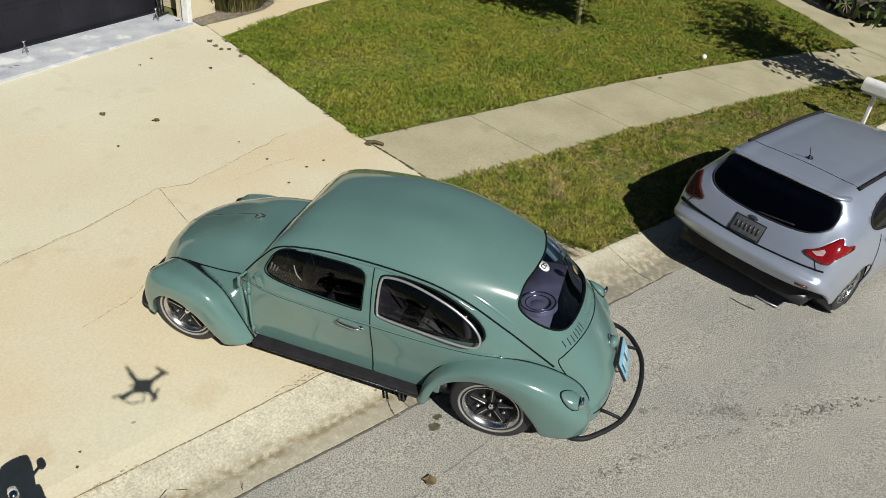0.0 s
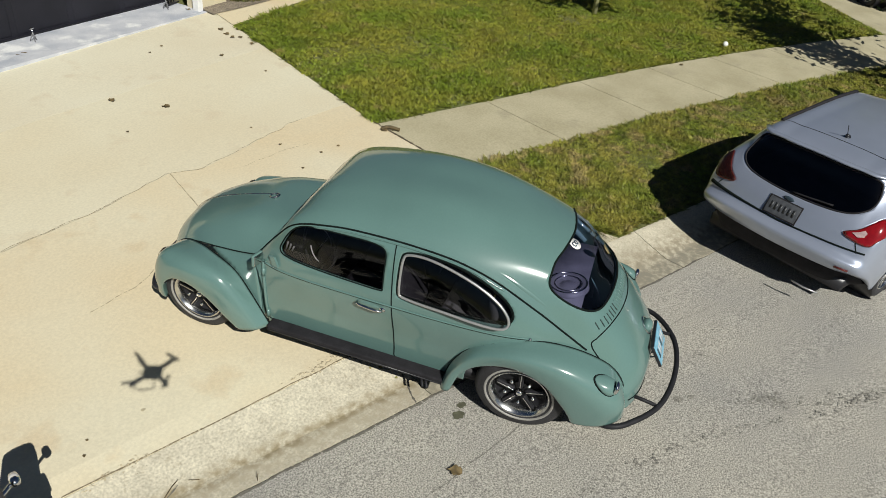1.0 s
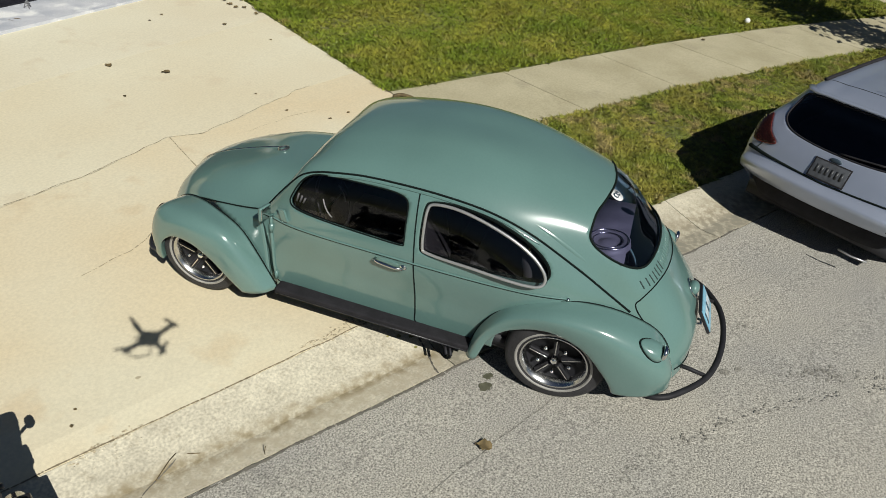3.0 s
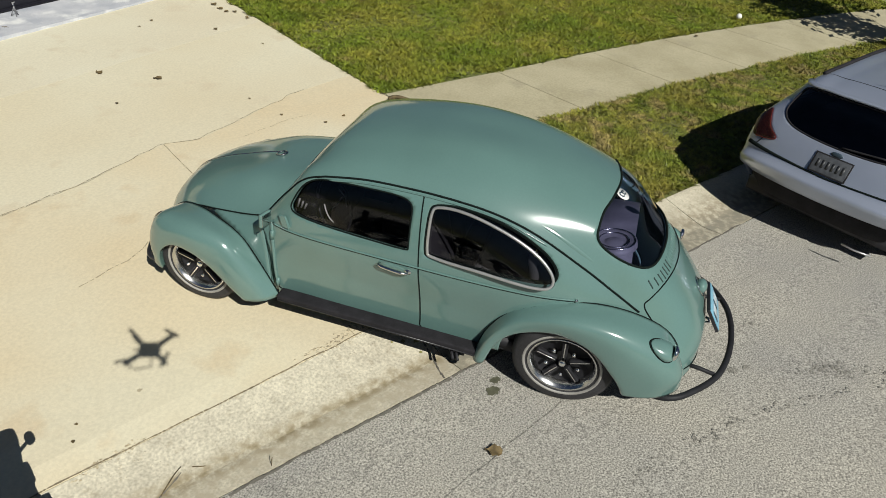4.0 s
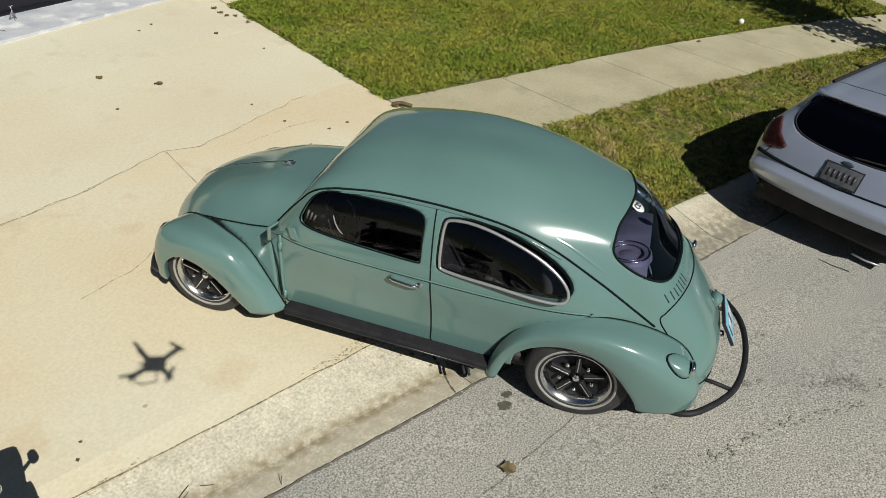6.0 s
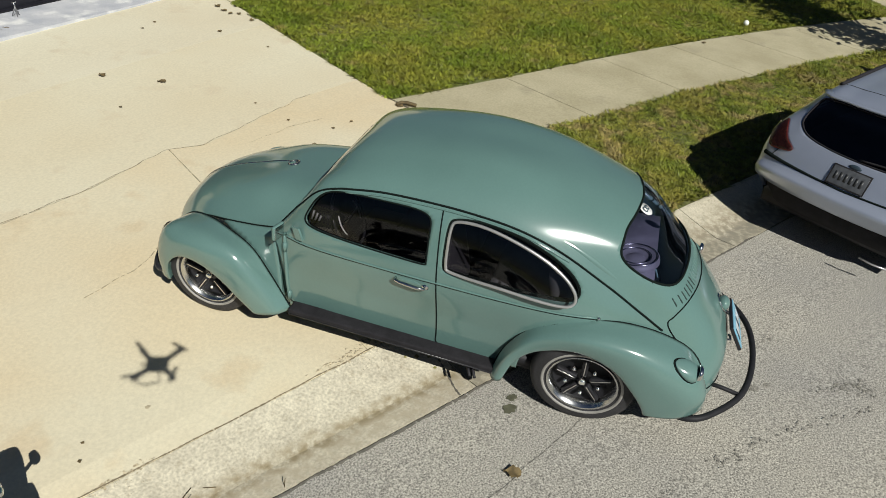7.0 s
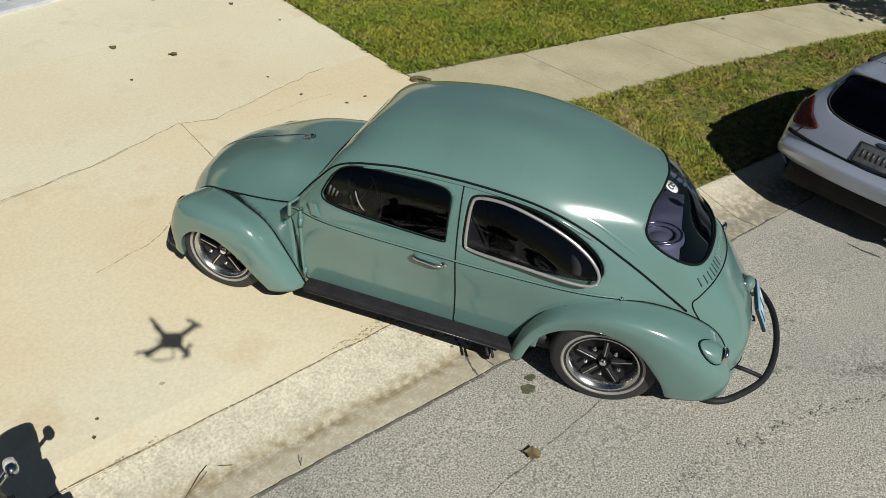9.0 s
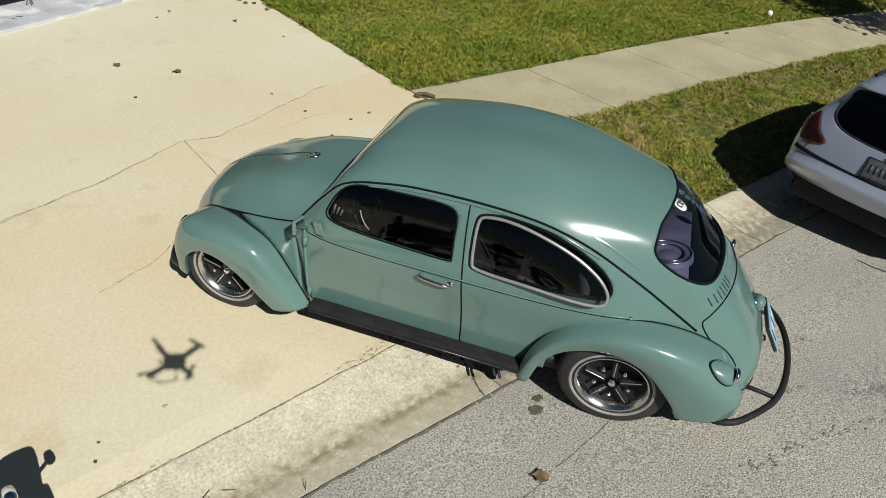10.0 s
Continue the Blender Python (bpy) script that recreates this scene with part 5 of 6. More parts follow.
js = jack_stand(Matrix.Translation(g(-0.48, 7.72, 0.0)) @ Matrix.Scale(0.55, 4))
copy_thing(js, Matrix.Translation(g(1.55, 8.45, 0.0)))
rack = thing("tool_rack", Matrix.Translation(g(1.70, 8.62, 0.02)), "black metal rack of thin posts beside the jamb", "rack")
for k in range(3):
    part("post", tube([(-0.08 + 0.09 * k, 0.02 * k, 0.0), (-0.06 + 0.09 * k, 0.02 * k, 0.75 + 0.1 * k)], 0.012, 6), BLACK, rack)
for z in (0.06, 0.6):
    part("rail", tube([(-0.08, 0.0, z), (0.12, 0.04, z)], 0.010, 6), BLACK, rack)
part("foot", box((0.26, 0.10, 0.02), at(0.02, 0.02, 0.01), 0.004), BLACK, rack)
walkm = bmesh.new()
vs = [walkm.verts.new(g(u, n, 0.012)) for u, n in ((2.13, 8.0), (2.13, 7.42), (3.0, 7.80), (3.9, 8.2), (5.2, 8.6), (5.2, 9.6), (4.0, 9.3), (3.2, 8.75))]
walkm.faces.new(vs)
tagged(part("entry_path", walkm, DRIVE), "pale concrete path to the house door", "path", kind="structure")
MULCH = material("mulch", (0.16, 0.13, 0.10), 0.95, colour2=(0.26, 0.22, 0.17), scale=14, fine=0.4, fine_scale=50, bump=0.02, bump_scale=40)
bed = bmesh.new()
bed.faces.new([bed.verts.new(g(u, n, 0.02)) for u, n in ((1.98, 8.36), (2.06, 7.95), (2.53, 8.07), (3.29, 8.32), (3.64, 8.6), (3.9, 9.3), (3.0, 9.8), (2.1, 9.2))])
tagged(part("planting_bed", bed, MULCH), "mulched bed beside the garage wall", "bed", kind="structure")


def blades(count, spread, height, width, seed, lean=0.5):
    rng = np.random.default_rng(seed)
    bm = bmesh.new()
    for _ in range(count):
        a, r = rng.uniform(0, 6.283), spread * rng.uniform(0, 1) ** 0.5
        x, y, h = r * math.cos(a) * 0.5, r * math.sin(a) * 0.5, height * rng.uniform(0.5, 1.1)
        b = a + rng.normal(0, 0.4)
        dx, dy = math.cos(b) * lean * h * rng.uniform(0.4, 1.2), math.sin(b) * lean * h * rng.uniform(0.4, 1.2)
        w = width * rng.uniform(0.7, 1.3)
        s, c = -math.sin(b) * w, math.cos(b) * w
        p = [bm.verts.new(v) for v in ((x - s, y - c, 0), (x + s, y + c, 0), (x + dx * 0.5 + s, y + dy * 0.5 + c, h * 0.7), (x + dx * 0.5 - s, y + dy * 0.5 - c, h * 0.7), (x + dx, y + dy, h * 0.75))]
        bm.faces.new(p[:4])
        bm.faces.new((p[3], p[2], p[4]))
    return bm


DRY_GRASS = material("dry_clump", (0.20, 0.17, 0.07), 0.8, colour2=(0.12, 0.13, 0.04), scale=8, island=0.5)
shrub = thing("ornamental_grass", Matrix.Translation(g(2.95, 8.80, 0.0)), "clump of brownish ornamental grass in the bed", "plant")
part("foliage", blades(1500, 1.0, 0.75, 0.008, 5, 0.8), DRY_GRASS, shrub)

# ---- street furniture and trees ----
mb = thing("mailbox", g_pose(8.80, 0.64, 0.0, 0) @ Matrix.Scale(0.9, 4), "white metal mailbox on a white post by the kerb", "mailbox")
part("post", box((0.055, 0.055, 0.72), at(0, 0, 0.34), 0.008), WHITE, mb)
bx = bmesh.new()
prof = [(-0.09, 0)] + [(0.09 * math.cos(a), 0.10 + 0.09 * math.sin(a)) for a in (math.pi - k * math.pi / 12 for k in range(13))] + [(0.09, 0)]
for y in (-0.30, 0.24):
    bx.faces.new([bx.verts.new((x, y * 0.9, 0.70 + z)) for x, z in prof])
bx.verts.ensure_lookup_table()
k = len(prof)
for i in range(k):
    bx.faces.new((bx.verts[i], bx.verts[(i + 1) % k], bx.verts[k + (i + 1) % k], bx.verts[k + i]))
part("box", bx, WHITE, mb, smooth=False)
part("door", box((0.17, 0.012, 0.17), at(0, -0.277, 0.79), 0.02), WHITE, mb)
part("arm", box((0.07, 0.5, 0.06), at(0, -0.05, 0.675), 0.006), WHITE, mb)
part("flag", box((0.01, 0.16, 0.05), at(0.10, 0.0, 0.82), 0.003), LENS_DARK, mb)


def tree(name, m, height, crown_r, crown_low, trunk_r, count, seed, label, leaf=0.09, flat=0.7, bark=BARK):
    """A tapered trunk with limbs, and a crown of many small leaves with gaps."""
    rng = np.random.default_rng(seed)
    t = thing(name, m, label, "tree")
    trunk = bmesh.new()
    tube([(0, 0, -0.05), (0.02, 0.01, height * 0.3), (0.0, 0.04, crown_low), (0.05, 0.02, height * 0.85)], [trunk_r, trunk_r * 0.8, trunk_r * 0.6, trunk_r * 0.2], 10, bm=trunk)
    part("trunk", trunk, bark, t)
    verts, faces = [], []
    for _ in range(22):
        a, e = rng.uniform(0, 6.283), rng.uniform(0.1, 1.1)
        start = Vector((0, 0.02, crown_low * rng.uniform(0.8, 1.0) + (height - crown_low) * rng.uniform(0, 0.5)))
        far = crown_r * rng.uniform(0.55, 1.0)
        end = start + Vector((math.cos(a) * math.cos(e) * far, math.sin(a) * math.cos(e) * far, math.sin(e) * far * flat))
        mid = (start + end) / 2 + Vector((0, 0, 0.1 * far))
        part("limb", tube([start, mid, end], [trunk_r * 0.3, trunk_r * 0.18, trunk_r * 0.06], 6), BARK, t)
        for _ in range(count // 22):
            f = rng.uniform(0.35, 1.05)
            p = start.lerp(end, f) + Vector(rng.normal(0, crown_r * 0.13, 3))
            d = Vector(rng.normal(0, 1, 3)).normalized()
            q = d.orthogonal().normalized() * leaf * 0.35 * rng.uniform(0.6, 1.3)
            d *= leaf * rng.uniform(0.6, 1.4)
            k = len(verts)
            verts += [p - d, p + q, p + d, p - q]
            faces.append((k, k + 1, k + 2, k + 3))
    me = bpy.data.meshes.new("crown")
    me.from_pydata([tuple(v) for v in verts], [], faces)
    me.materials.append(LEAF)
    crown = new("crown", me)
    crown.parent = t
    return t


tree("young_tree", Matrix.Translation(g(8.25, 5.74)), 2.65, 1.35, 1.25, 0.05, 3200, 3, "slim young tree on the lawn", 0.11, 0.5, bark=YOUNG_BARK)
tree("street_tree", Matrix.Translation(g(10.8, 0.78)), 4.9, 1.85, 1.55, 0.11, 2600, 4, "leafy tree on the verge beyond the mailbox", 0.10)

# ---- the motorcycle at the kerb ----
moto = thing("motorcycle", g_pose(-2.59, 0.20, 0.0, 180), "black motorcycle with chrome fittings beside the driveway apron", "motorcycle")
fender = []
for i, a in enumerate(np.linspace(-0.15, 1.75, 14)):
    r = 0.40
    y, z = 0.40 - r * math.cos(a), 0.36 + r * math.sin(a)
    w = 0.085 + 0.02 * min(1.0, i / 4)
    fender.append([(-w, y, z - 0.06), (-w, y, z - 0.01), (-w * 0.7, y, z + 0.015), (0, y, z + 0.024), (w * 0.7, y, z + 0.015), (w, y, z - 0.01), (w, y, z - 0.06)])
part("rear_fender", Shell(fender, 40, 24).piece(0, 0, 0.006), BLACK, moto, "glossy black rear fender")
part("seat", box((0.24, 0.62, 0.11), at(0, 0.72, 0.76), 0.05), CABIN, moto, "black seat")
# Unseen panel, cut to cast the shadow of a windscreen.
back = bmesh.new()
panel_loop = smooth_path([(-0.105, 0.93), (-0.085, 0.965), (-0.03, 0.98), (0.045, 0.978), (0.075, 0.955), (0.088, 0.90), (0.105, 0.78), (0.125, 0.60), (-0.125, 0.60), (-0.115, 0.78)], 60, True)
for y, k in ((0.165, 0.93), (0.175, 1.0), (0.225, 1.0), (0.235, 0.93)):
    [back.verts.new((-0.022 - 0.92 * x * k, y, 0.79 + (z - 0.79) * k)) for x, z in panel_loop]
back.verts.ensure_lookup_table()
for j in range(3):
    for i in range(60):
        back.faces.new((back.verts[60 * j + i], back.verts[60 * j + (i + 1) % 60], back.verts[60 * j + 60 + (i + 1) % 60], back.verts[60 * j + 60 + i]))
back.faces.new(back.verts[:60])
back.faces.new(back.verts[180:])
part("backrest", back, CABIN, moto, "dark upright panel added to cast a windscreen-shaped shadow")
# Unseen box, added so that the cast shadow's right edge runs straight down.
part("tail_bag", box((0.28, 0.13, 0.40), at(-0.022, 0.23, 0.53), 0.04), CABIN, moto, "black box added to straighten the shadow's edge")
part("backrest_frame", tube([(-0.13, 0.26, 0.50), (-0.12, 0.22, 0.72), (0.12, 0.22, 0.72), (0.13, 0.26, 0.50)], 0.012, 8), CHROME, moto)
for sign in (-1, 1):
    sig = part("turn_signal", lathe([(0.0, 0.03), (0.020, 0.024), (0.024, 0.0), (0.02, -0.02), (0.0, -0.026)], at(sign * 0.175, 0.135, 0.83) @ pose(0, 0, 0, 0, 0, -90), 20), LENS_CLEAR, moto, "clear turn signal in a chrome shell")
    part("signal_shell", ball(0.0245, at(sign * 0.175, 0.155, 0.83), (1, 1.2, 1)), CHROME, sig)
    part("stalk", tube([(sign * 0.06, 0.21, 0.78), (sign * 0.165, 0.155, 0.83)], 0.010, 8), CHROME, sig)
    part("grab_stub", tube([(sign * 0.12, 0.2, 0.62), (sign * 0.18, 0.2, 0.62)], 0.014, 8), BLACK, moto)
    bag = part("side_case", box((0.15, 0.50, 0.30), at(sign * 0.12, 0.62, 0.52), 0.05), BLACK, moto, "black side case")
    part("case_latch", box((0.012, 0.05, 0.06), at(sign * 0.20, 0.62, 0.55), 0.004), CHROME, bag)
    part("exhaust", tube([(sign * 0.20, 0.05, 0.36), (sign * 0.20, 0.9, 0.30), (sign * 0.12, 1.2, 0.35)], [0.045, 0.045, 0.025], 12), CHROME, moto, "chrome exhaust pipe")
    part("case_rail", tube([(sign * 0.20, 0.10, 0.40), (sign * 0.25, 0.12, 0.42), (sign * 0.25, 0.40, 0.42), (sign * 0.20, 0.46, 0.40)], 0.014, 8), BLACK, moto)
for y in (0.40, 1.95):
    w = part("wheel", lathe([(0.20, -0.06), (0.27, -0.07), (0.31, -0.05), (0.325, 0.0), (0.31, 0.05), (0.27, 0.07), (0.20, 0.06)], at(0, y, 0.325), 40), TYRE, moto)
    part("rim", lathe([(0.21, -0.055), (0.19, -0.03), (0.19, 0.03), (0.21, 0.055)], at(0, y, 0.325), 40), CHROME, w)
    part("hub", lathe([(0.0, -0.09), (0.05, -0.08), (0.05, 0.08), (0.0, 0.09)], at(0, y, 0.325), 20), POLISHED, w)
# The engine and front end are unseen and made up.
part("engine", add_box(box((0.30, 0.42, 0.30), at(0, 1.15, 0.45), 0.05), (0.2, 0.3, 0.25), at(0, 1.15, 0.65, 20), 0.04), POLISHED, moto)
part("tank", ball(0.22, at(0, 1.22, 0.86), (0.75, 1.35, 0.65), steps=24), BLACK, moto, "black teardrop tank")
part("fork", tube([(-0.10, 1.95, 0.33), (-0.10, 1.70, 0.98)], 0.022, 8, bm=tube([(0.10, 1.95, 0.33), (0.10, 1.70, 0.98)], 0.022, 8)), CHROME, moto)
part("handlebar", tube([(-0.40, 1.35, 1.02), (-0.25, 1.55, 1.08), (0, 1.66, 1.04), (0.25, 1.55, 1.08), (0.40, 1.35, 1.02)], 0.014, 8), CHROME, moto)
part("front_fender", tube([(0, 1.95 + 0.36 * math.cos(a), 0.33 + 0.36 * math.sin(a)) for a in np.linspace(0.3, 2.6, 14)], 0.07, 8, flat=0.3, up=(1, 0, 0)), BLACK, moto)
part("kickstand", tube([(-0.10, 1.0, 0.30), (-0.26, 1.05, 0.01)], 0.012, 8), BLACK, moto)

# ---- the drone wrack shadow lies on the driveway ----
SHADOW = Vector((-1.215, 1.23, 0.10))
drone = thing("camera_drone", Matrix.Translation(SHADOW + SUN_TO * 6.2) @ pose(0, 0, 0, 0, 0, 24) @ Matrix.Diagonal((0.76, 0.70, 0.7, 1)), "dark four-armed drone hovering over the driveway", "drone")
part("body", box((0.11, 0.17, 0.09), at(0, 0, 0), 0.025), BLACK, drone)
for i in range(4):
    a = math.pi / 4 + i * math.pi / 2
    tip = Vector((math.cos(a) * 0.23, math.sin(a) * 0.23, 0.01))
    arm = part("arm", tube([Vector((math.cos(a) * 0.05, math.sin(a) * 0.07, 0)), tip], 0.022, 8), BLACK, drone)
    part("motor", tube([tip + Vector((0, 0, -0.02)), tip + Vector((0, 0, 0.03))], 0.017, 10), BLACK, arm)
    part("propeller", box((0.17, 0.03, 0.003), Matrix.Translation(tip + Vector((0, 0, 0.032))) @ pose(0, 0, 0, 0, 0, 40 + 65 * i)), BLACK, arm)

for sign in (-1, 1):
    part("landing_skid", tube([(sign * 0.05, -0.02, -0.03), (sign * 0.10, -0.02, -0.10), (sign * 0.105, 0.10, -0.12), (sign * 0.10, 0.16, -0.10), (sign * 0.05, 0.14, -0.03)], 0.007, 6), BLACK, drone, "thin black landing skid")

# ---- small things on the ground ----
ROAD_CRACK = material("crack_fill", (0.17, 0.155, 0.13), 0.95, vary=0.3, scale=20)


def ribbon(name, keys, width, mat, label, seed, count=90, breaks=0.0, size=0.03, z=0.004, parent=None):
    """A ragged thin line on the ground: a crack, or the dirt along a joint. Pieces of it may be missing."""
    rng = np.random.default_rng(seed)
    bm = bmesh.new()
    pts = smooth_path(keys, count)
    last = None
    for i, (u, n) in enumerate(pts):
        t = pts[min(i + 1, count - 1)] - pts[max(i - 1, 0)]
        t /= np.linalg.norm(t)
        k = size * noise.noise(Vector((u * 5, n * 5, seed)))
        w = width * rng.uniform(0.3, 1.2) / 2
        c = np.array((u, n)) + np.array((-t[1], t[0])) * k
        a, b = c + np.array((-t[1], t[0])) * w, c - np.array((-t[1], t[0])) * w
        row = (bm.verts.new(g(*a, z)), bm.verts.new(g(*b, z)))
        if last and rng.uniform() >= breaks:
            bm.faces.new((last[0], last[1], row[1], row[0]))
        last = row
    return part(name, bm, mat, parent, label)


ribbon("crack", [(-2.6, -0.02), (-1.0, -0.01), (0.0, -0.012), (1.5, 0.0), (3.4, 0.0)], 0.022, ROAD_CRACK, "dark dirt in the gutter seam", 3, 320, 0.02, 0.02, 0.005, road)
ribbon("crack", [(0.07, 0.43), (0.05, 0.25), (-0.02, 0.1), (-0.05, -0.03)], 0.014, ROAD_CRACK, "crack across the gutter", 7, 50, 0.05, 0.02, 0.004, road)
ribbon("crack", [(-1.95, 0.05), (-1.85, 0.15), (-1.65, 0.28)], 0.010, ROAD_CRACK, "crack across the gutter", 8, 40, 0.1, 0.02, 0.004, road)
BROKEN = material("broken_concrete", (0.32, 0.26, 0.17), 0.95, colour2=(0.50, 0.44, 0.31), scale=30, fine=0.4, fine_scale=70, bump=0.006, bump_scale=60)
JOINT_DARK = material("dark_joint", (0.11, 0.085, 0.055), 0.95, vary=0.4, scale=14)
JOINT_BROWN = material("brown_joint", (0.22, 0.18, 0.115), 0.95, vary=0.3, scale=14)
ribbon("joint_dirt", [(u, joint_line(u)) for u in np.linspace(-2.6, 0.5, 12)], 0.010, JOINT_BROWN, "dirt in the joint at the kerb", 9, 420, 0.03, 0.008, 0.004, driveway)
ribbon("joint_dirt", [(right_edge(n) + 0.006, n) for n in (2.4, 2.9, 3.2, 3.45, 3.62, 3.80)], 0.032, JOINT_DARK, "dirt between driveway and sidewalk", 10, 60, 0.15, 0.01, 0.006, driveway)

def crack_keys(u0, u1, count):
    return [(u, crack_low(u)) for u in np.linspace(u0, u1, count)]


FAINT = material("faint_crack", (0.44, 0.38, 0.26), 0.95, vary=0.3, scale=12)
ribbon("crack", crack_keys(-2.6, 1.45, 60), 0.007, CRACK, "long wandering crack", 21, 300, 0.06, 0.03, 0.004, driveway)
ribbon("crack", [(J, 3.70), (J - 0.005, 3.3), (J - 0.02, 2.6), (J, 1.6)], 0.006, CRACK, "joint between the slabs", 22, 90, 0.3, 0.008, 0.004, driveway)
ribbon("crack", [(0.35, 3.50), (0.65, 3.56), (0.92, 3.62), (1.24, 3.63)], 0.007, FAINT, "faint hairline crack", 25, 90, 0.3, 0.02, 0.004, driveway)
ribbon("crack", [(-1.6, 2.0), (-1.2, 2.15), (-0.9, 2.35)], 0.010, FAINT, "faint hairline crack", 26, 60, 0.25, 0.03, 0.004, driveway)


def blot(u, n, r, mat, label, seed, name="stain", parent=None):
    rng = np.random.default_rng(seed)
    bm = bmesh.new()
    bm.faces.new([bm.verts.new(g(u + r * rng.uniform(0.65, 1.1) * math.cos(a), n + r * 0.75 * rng.uniform(0.65, 1.1) * math.sin(a), 0.004)) for a in (k * math.pi / 9 for k in range(18))])
    return part(name, bm, mat, parent or road, label)


WORN = material("worn_patch", (0.275, 0.26, 0.225), 0.95, vary=0.3, scale=25, fine=0.5, fine_scale=80, bump=0.009, bump_scale=60)
blot(0.13, -0.25, 0.055, STAIN, "small dark oil stain", 1)
blot(0.21, -0.19, 0.04, STAIN, "small dark oil stain", 2)
blot(1.57, -1.05, 0.045, WORN, "small dark oil stain", 3)
blot(1.67, -1.09, 0.03, WORN, "small dark oil stain", 4)
blot(-1.61, 0.89, 0.018, FAINT, "small pale stain", 5, parent=driveway)


def worn_line(keys, spread, count, seed, label, big=0.03, mat=None, parent=None):
    """A broken row of small dark patches where the surface has worn off."""
    rng = np.random.default_rng(seed)
    bm = bmesh.new()
    pts = smooth_path(keys, count)
    for i, (u, n) in enumerate(pts):
        gap = noise.noise(Vector((u * 3.5, n * 3.5, seed)))
        if gap < rng.uniform(-0.5, 0.25):
            continue
        c = np.array((u, n)) + rng.normal(0, spread, 2)
        r = big * rng.uniform(0.1, 1.0) ** 1.6
        bm.faces.new([bm.verts.new(g(c[0] + r * rng.uniform(0.3, 1.5) * math.cos(a), c[1] + 0.6 * r * rng.uniform(0.3, 1.5) * math.sin(a), 0.0035 + 0.00001 * i)) for a in (k * math.pi / 4 for k in range(8))])
    return part("worn_patch", bm, mat or WORN, parent or road, label)


worn_line([(1.9, -1.27), (2.14, -1.46), (2.41, -1.67), (2.67, -1.82), (3.0, -1.95), (3.39, -2.14)], 0.035, 420, 1, "row of worn dark patches in the street", 0.019)
worn_line([(0.2, -1.22), (0.68, -1.24), (1.12, -1.32), (1.51, -1.43), (1.95, -1.59), (2.37, -1.75)], 0.022, 380, 2, "row of worn dark patches in the street", 0.015)
worn_line([(2.39, -0.61), (2.48, -0.70), (2.59, -0.79)], 0.02, 70, 3, "row of worn dark patches in the street", 0.016)
worn_line([(2.1, -0.80), (2.14, -0.85), (2.2, -0.9)], 0.02, 30, 4, "row of worn dark patches in the street", 0.014)
ribbon("crack", [(-1.3, -0.80), (-0.66, -0.70), (0.0, -0.62), (1.0, -0.52), (2.18, -0.47), (2.5, -0.49), (2.9, -0.52)], 0.006, WORN, "hairline crack in the asphalt", 4, 300, 0.15, 0.012, 0.004, road)


def fallen_leaf(u, n, size, turn, label="curled dry leaf lying on the ground"):
    t = thing("fallen_leaf", g_pose(u, n, 0.0, turn), label, "leaf", "fallen leaves")
    bm = bmesh.new()
    rows = []
    for i in range(7):
        f = i / 6
        w = math.sin(math.pi * min(0.98, f + 0.06)) * size * 0.4 * (1 + 0.25 * math.sin(i * 2.4))
        y = (f - 0.5) * size
        rows.append([bm.verts.new((k * w, y, 0.006 + abs(k) * size * 0.16 + size * 0.10 * math.sin(f * 3.0 + k))) for k in (-1, -0.5, 0, 0.5, 1)])
    for a, b in zip(rows, rows[1:]):
        for j in range(4):
            bm.faces.new((a[j], a[j + 1], b[j + 1], b[j]))
    part("blade", bm, DRY_LEAF, t)
    return t


fallen_leaf(-0.21, -0.62, 0.10, 40, "large curled brown leaf on the asphalt")
for u, n, size, turn in ((-0.23, 5.57, 0.12, 10), (0.23, 5.15, 0.12, 70), (-0.35, 4.73, 0.05, 30), (-0.73, 7.30, 0.18, 80), (1.47, 6.38, 0.09, 10), (0.68, 6.83, 0.05, 50), (0.83, 4.25, 0.04, 20), (0.92, 3.745, 0.05, 0),
                          (1.89, 7.32, 0.13, 20), (1.88, 7.11, 0.11, 60), (1.90, 6.96, 0.10, 100), (2.0, 6.92, 0.10, 10), (2.03, 6.61, 0.11, 140), (1.82, 8.30, 0.11, 30), (2.24, 3.46, 0.12, 80), (2.12, 3.52, 0.11, 30), (1.45, 3.43, 0.055, 90), (1.21, 3.39, 0.05, 40), (0.87, 3.18, 0.05, 60), (1.74, 5.66, 0.05, 10),
                          (7.55, 3.32, 0.10, 70), (-2.03, 0.72, 0.035, 0), (-1.98, 0.83, 0.03, 40), (2.4, 4.0, 0.06, 60), (0.9, 7.0, 0.06, 20), (3.80, 2.12, 0.09, 20), (4.35, 1.75, 0.10, 70), (4.56, 1.72, 0.09, 130), (4.95, 1.69, 0.07, 10),
                          (7.01, 4.65, 0.10, 30), (6.25, 4.66, 0.08, 80), (6.05, 3.94, 0.09, 10), (8.69, 4.58, 0.12, 40), (7.54, 4.07, 0.10, 100)):
    fallen_leaf(u, n, size * 0.72, turn)
ballm = thing("lawn_ball", Matrix.Translation(g(9.08, 3.55, 0.05)), "small white ball lying on the lawn", "ball")
part("ball_skin", ball(0.045, Matrix(), steps=20), WHITE, ballm)

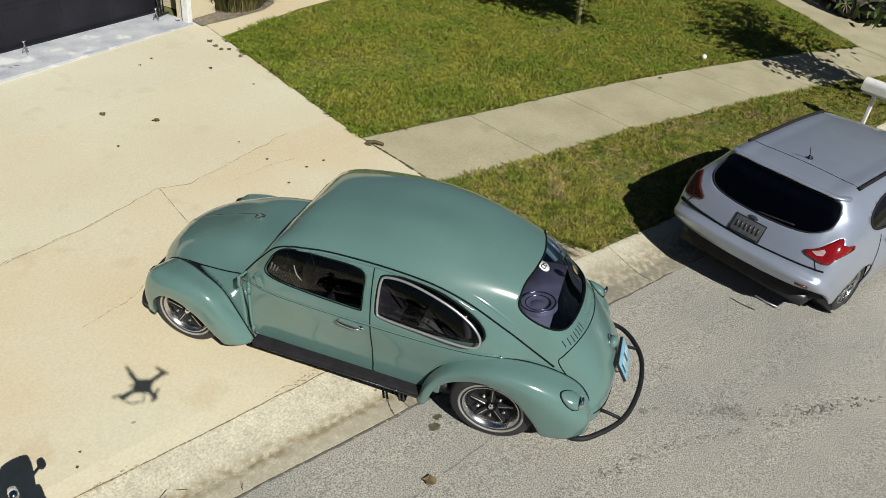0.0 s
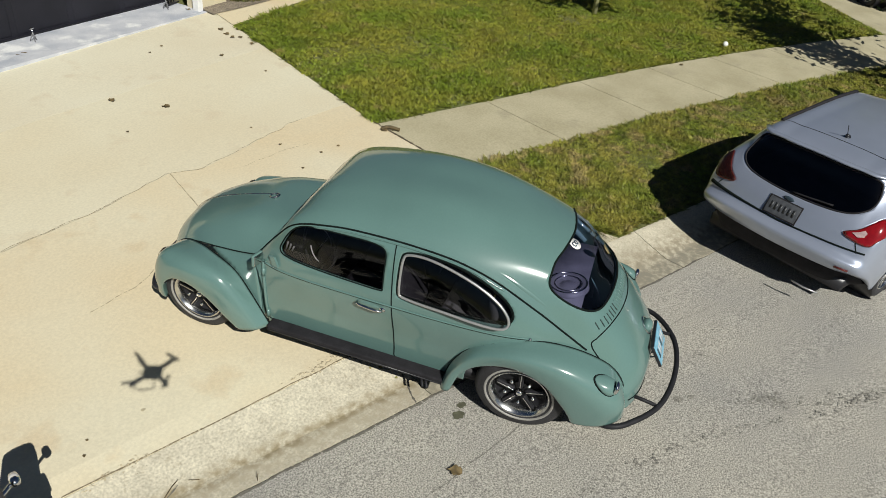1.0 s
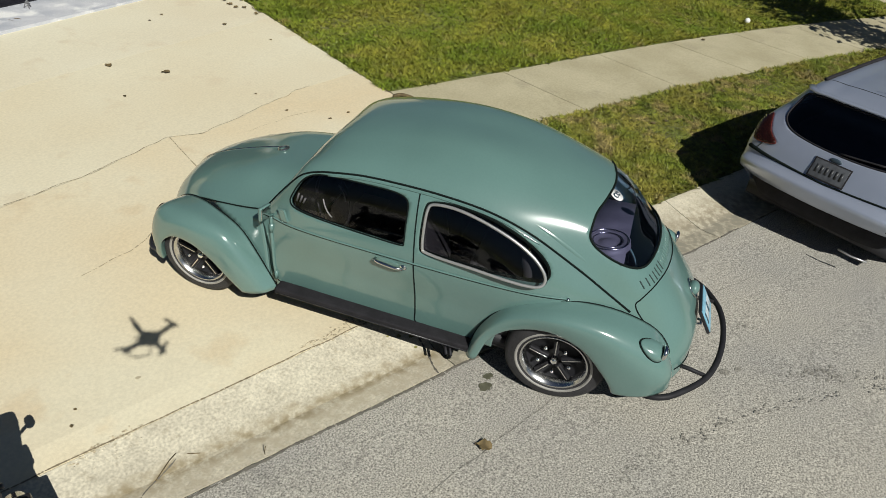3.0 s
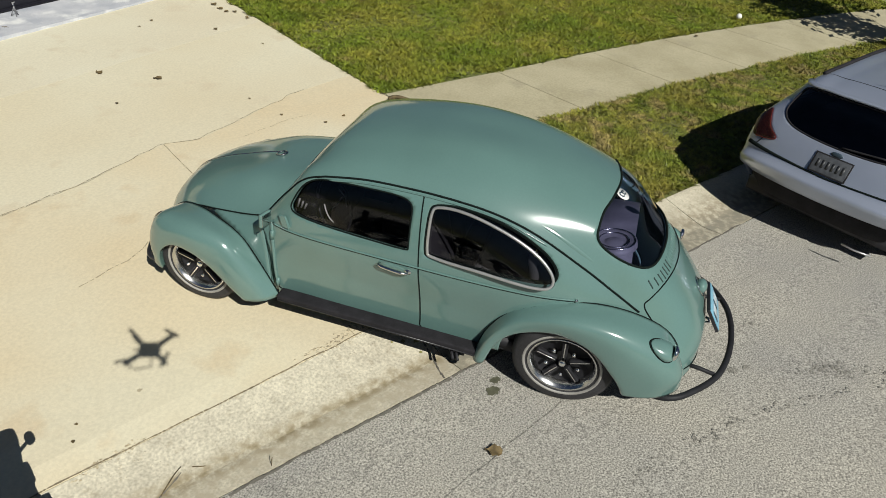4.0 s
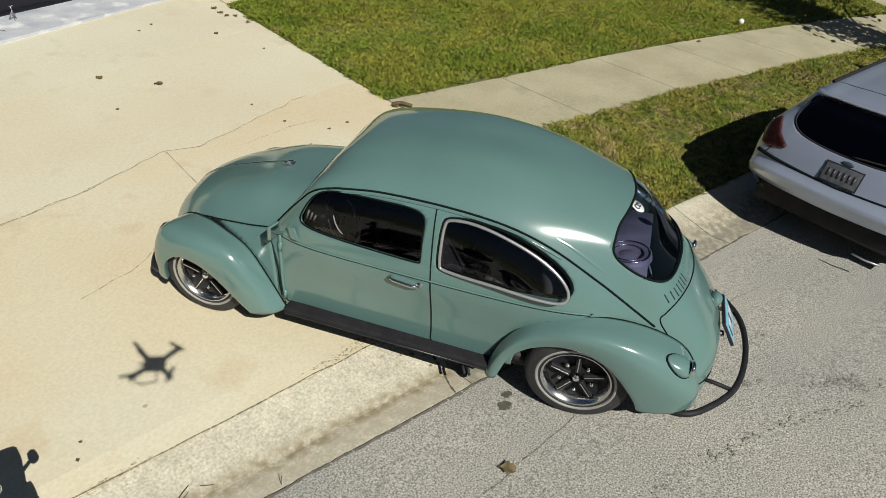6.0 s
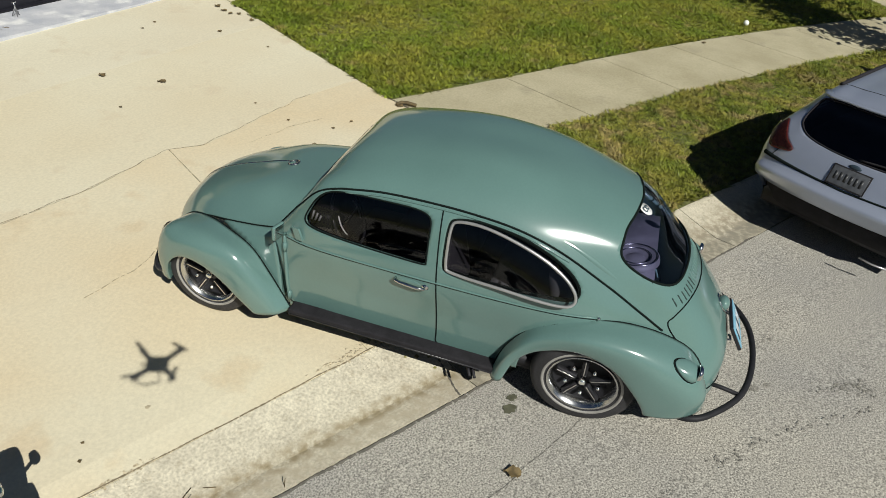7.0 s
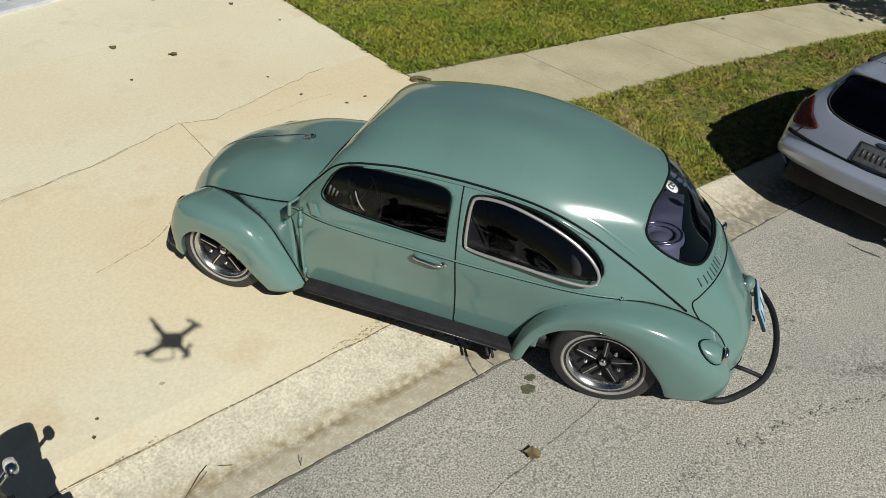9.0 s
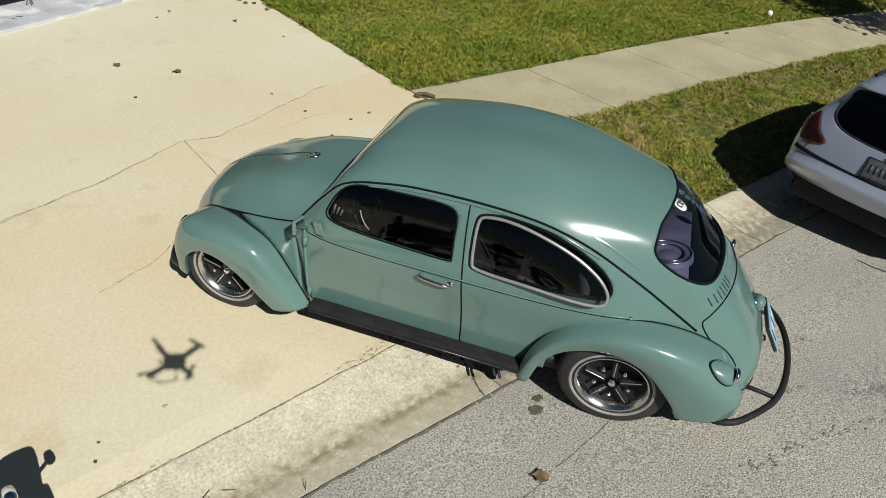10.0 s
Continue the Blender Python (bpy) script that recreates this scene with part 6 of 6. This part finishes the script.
# crumbs of broken concrete along the kerb joint
rng = np.random.default_rng(31)
verts, faces = [], []
for centre, spread, count in ((-1.92, 0.10, 90), (-0.28, 0.16, 170), (-0.05, 0.12, 90)):
    for _ in range(count):
        u = rng.normal(centre, spread)
        p = g(u, joint_line(u) - abs(rng.normal(0.01, 0.06)))
        r = rng.uniform(0.002, 0.007)
        k = len(verts)
        verts += [tuple(p + Vector(v) * r + Vector(rng.normal(0, r * 0.2, 3))) for v in ((1, 0, 0), (0, 1, 0), (-1, 0, 0), (0, -1, 0), (0, 0, 0.9))]
        faces += [(k, k + 1, k + 4), (k + 1, k + 2, k + 4), (k + 2, k + 3, k + 4), (k + 3, k, k + 4)]
me = bpy.data.meshes.new("concrete_crumbs")
me.from_pydata(verts, [], faces)
me.materials.append(GUTTER)
tagged(new("concrete_crumbs", me), "crumbs of broken concrete along the kerb joint", "gravel", kind="stuff")
MOSS = material("moss", (0.20, 0.19, 0.06), 0.95, colour2=(0.28, 0.24, 0.10), scale=30, bump=0.006, bump_scale=90)
for u, n, r, seed in ((0.02, 0.38, 0.04, 51), (0.08, 0.33, 0.03, 52), (-0.06, 0.42, 0.03, 53), (0.06, 0.44, 0.022, 54), (-0.01, 0.29, 0.022, 55), (-0.13, 0.45, 0.018, 56)):
    blot(u, n, r * 0.6, MOSS, "patch of yellow-green moss in the gutter", seed, "moss_patch")
worn_line([(-0.72, 0.61), (-0.45, 0.635), (-0.28, 0.67), (-0.15, 0.69)], 0.022, 190, 9, "worn brown crumbs at the broken joint", 0.014, BROKEN, driveway)
worn_line([(-2.1, 0.50), (-1.9, 0.53), (-1.72, 0.545)], 0.015, 90, 10, "worn brown crumbs at the broken joint", 0.012, BROKEN, driveway)


def twig(name, keys, thick, mat, label, category):
    """A thin bent stick lying on the ground or standing in a crack: (u, n, height) keys."""
    t = thing(name, Matrix.Translation(g(*keys[0][:2])), label, category)
    base = g(*keys[0][:2])
    part("stem", tube([g(u, n, z + thick) - base for u, n, z in keys], thick, 6), mat, t)
    return t


twig("twig", [(-1.63, 0.30, 0.0), (-1.68, 0.27, 0.006), (-1.78, 0.20, 0.0)], 0.0028, DRY_LEAF, "thin dry twig lying in the gutter", "twig")
twig("twig", [(-1.58, 0.27, 0.0), (-1.55, 0.25, 0.004), (-1.52, 0.24, 0.0)], 0.0022, DRY_LEAF, "thin dry twig lying in the gutter", "twig")
twig("root", [(2.09, 3.53, 0.004), (2.15, 3.535, 0.016), (2.20, 3.50, 0.018), (2.27, 3.42, 0.002)], 0.020, DRY_LEAF, "thick brown root end lying on the joint", "root")
twig("weed", [(-1.24, 0.03, -0.004), (-1.238, 0.034, 0.03), (-1.23, 0.04, 0.05)], 0.0022, DRY_LEAF, "dry weed stalk standing in the gutter seam", "weed")
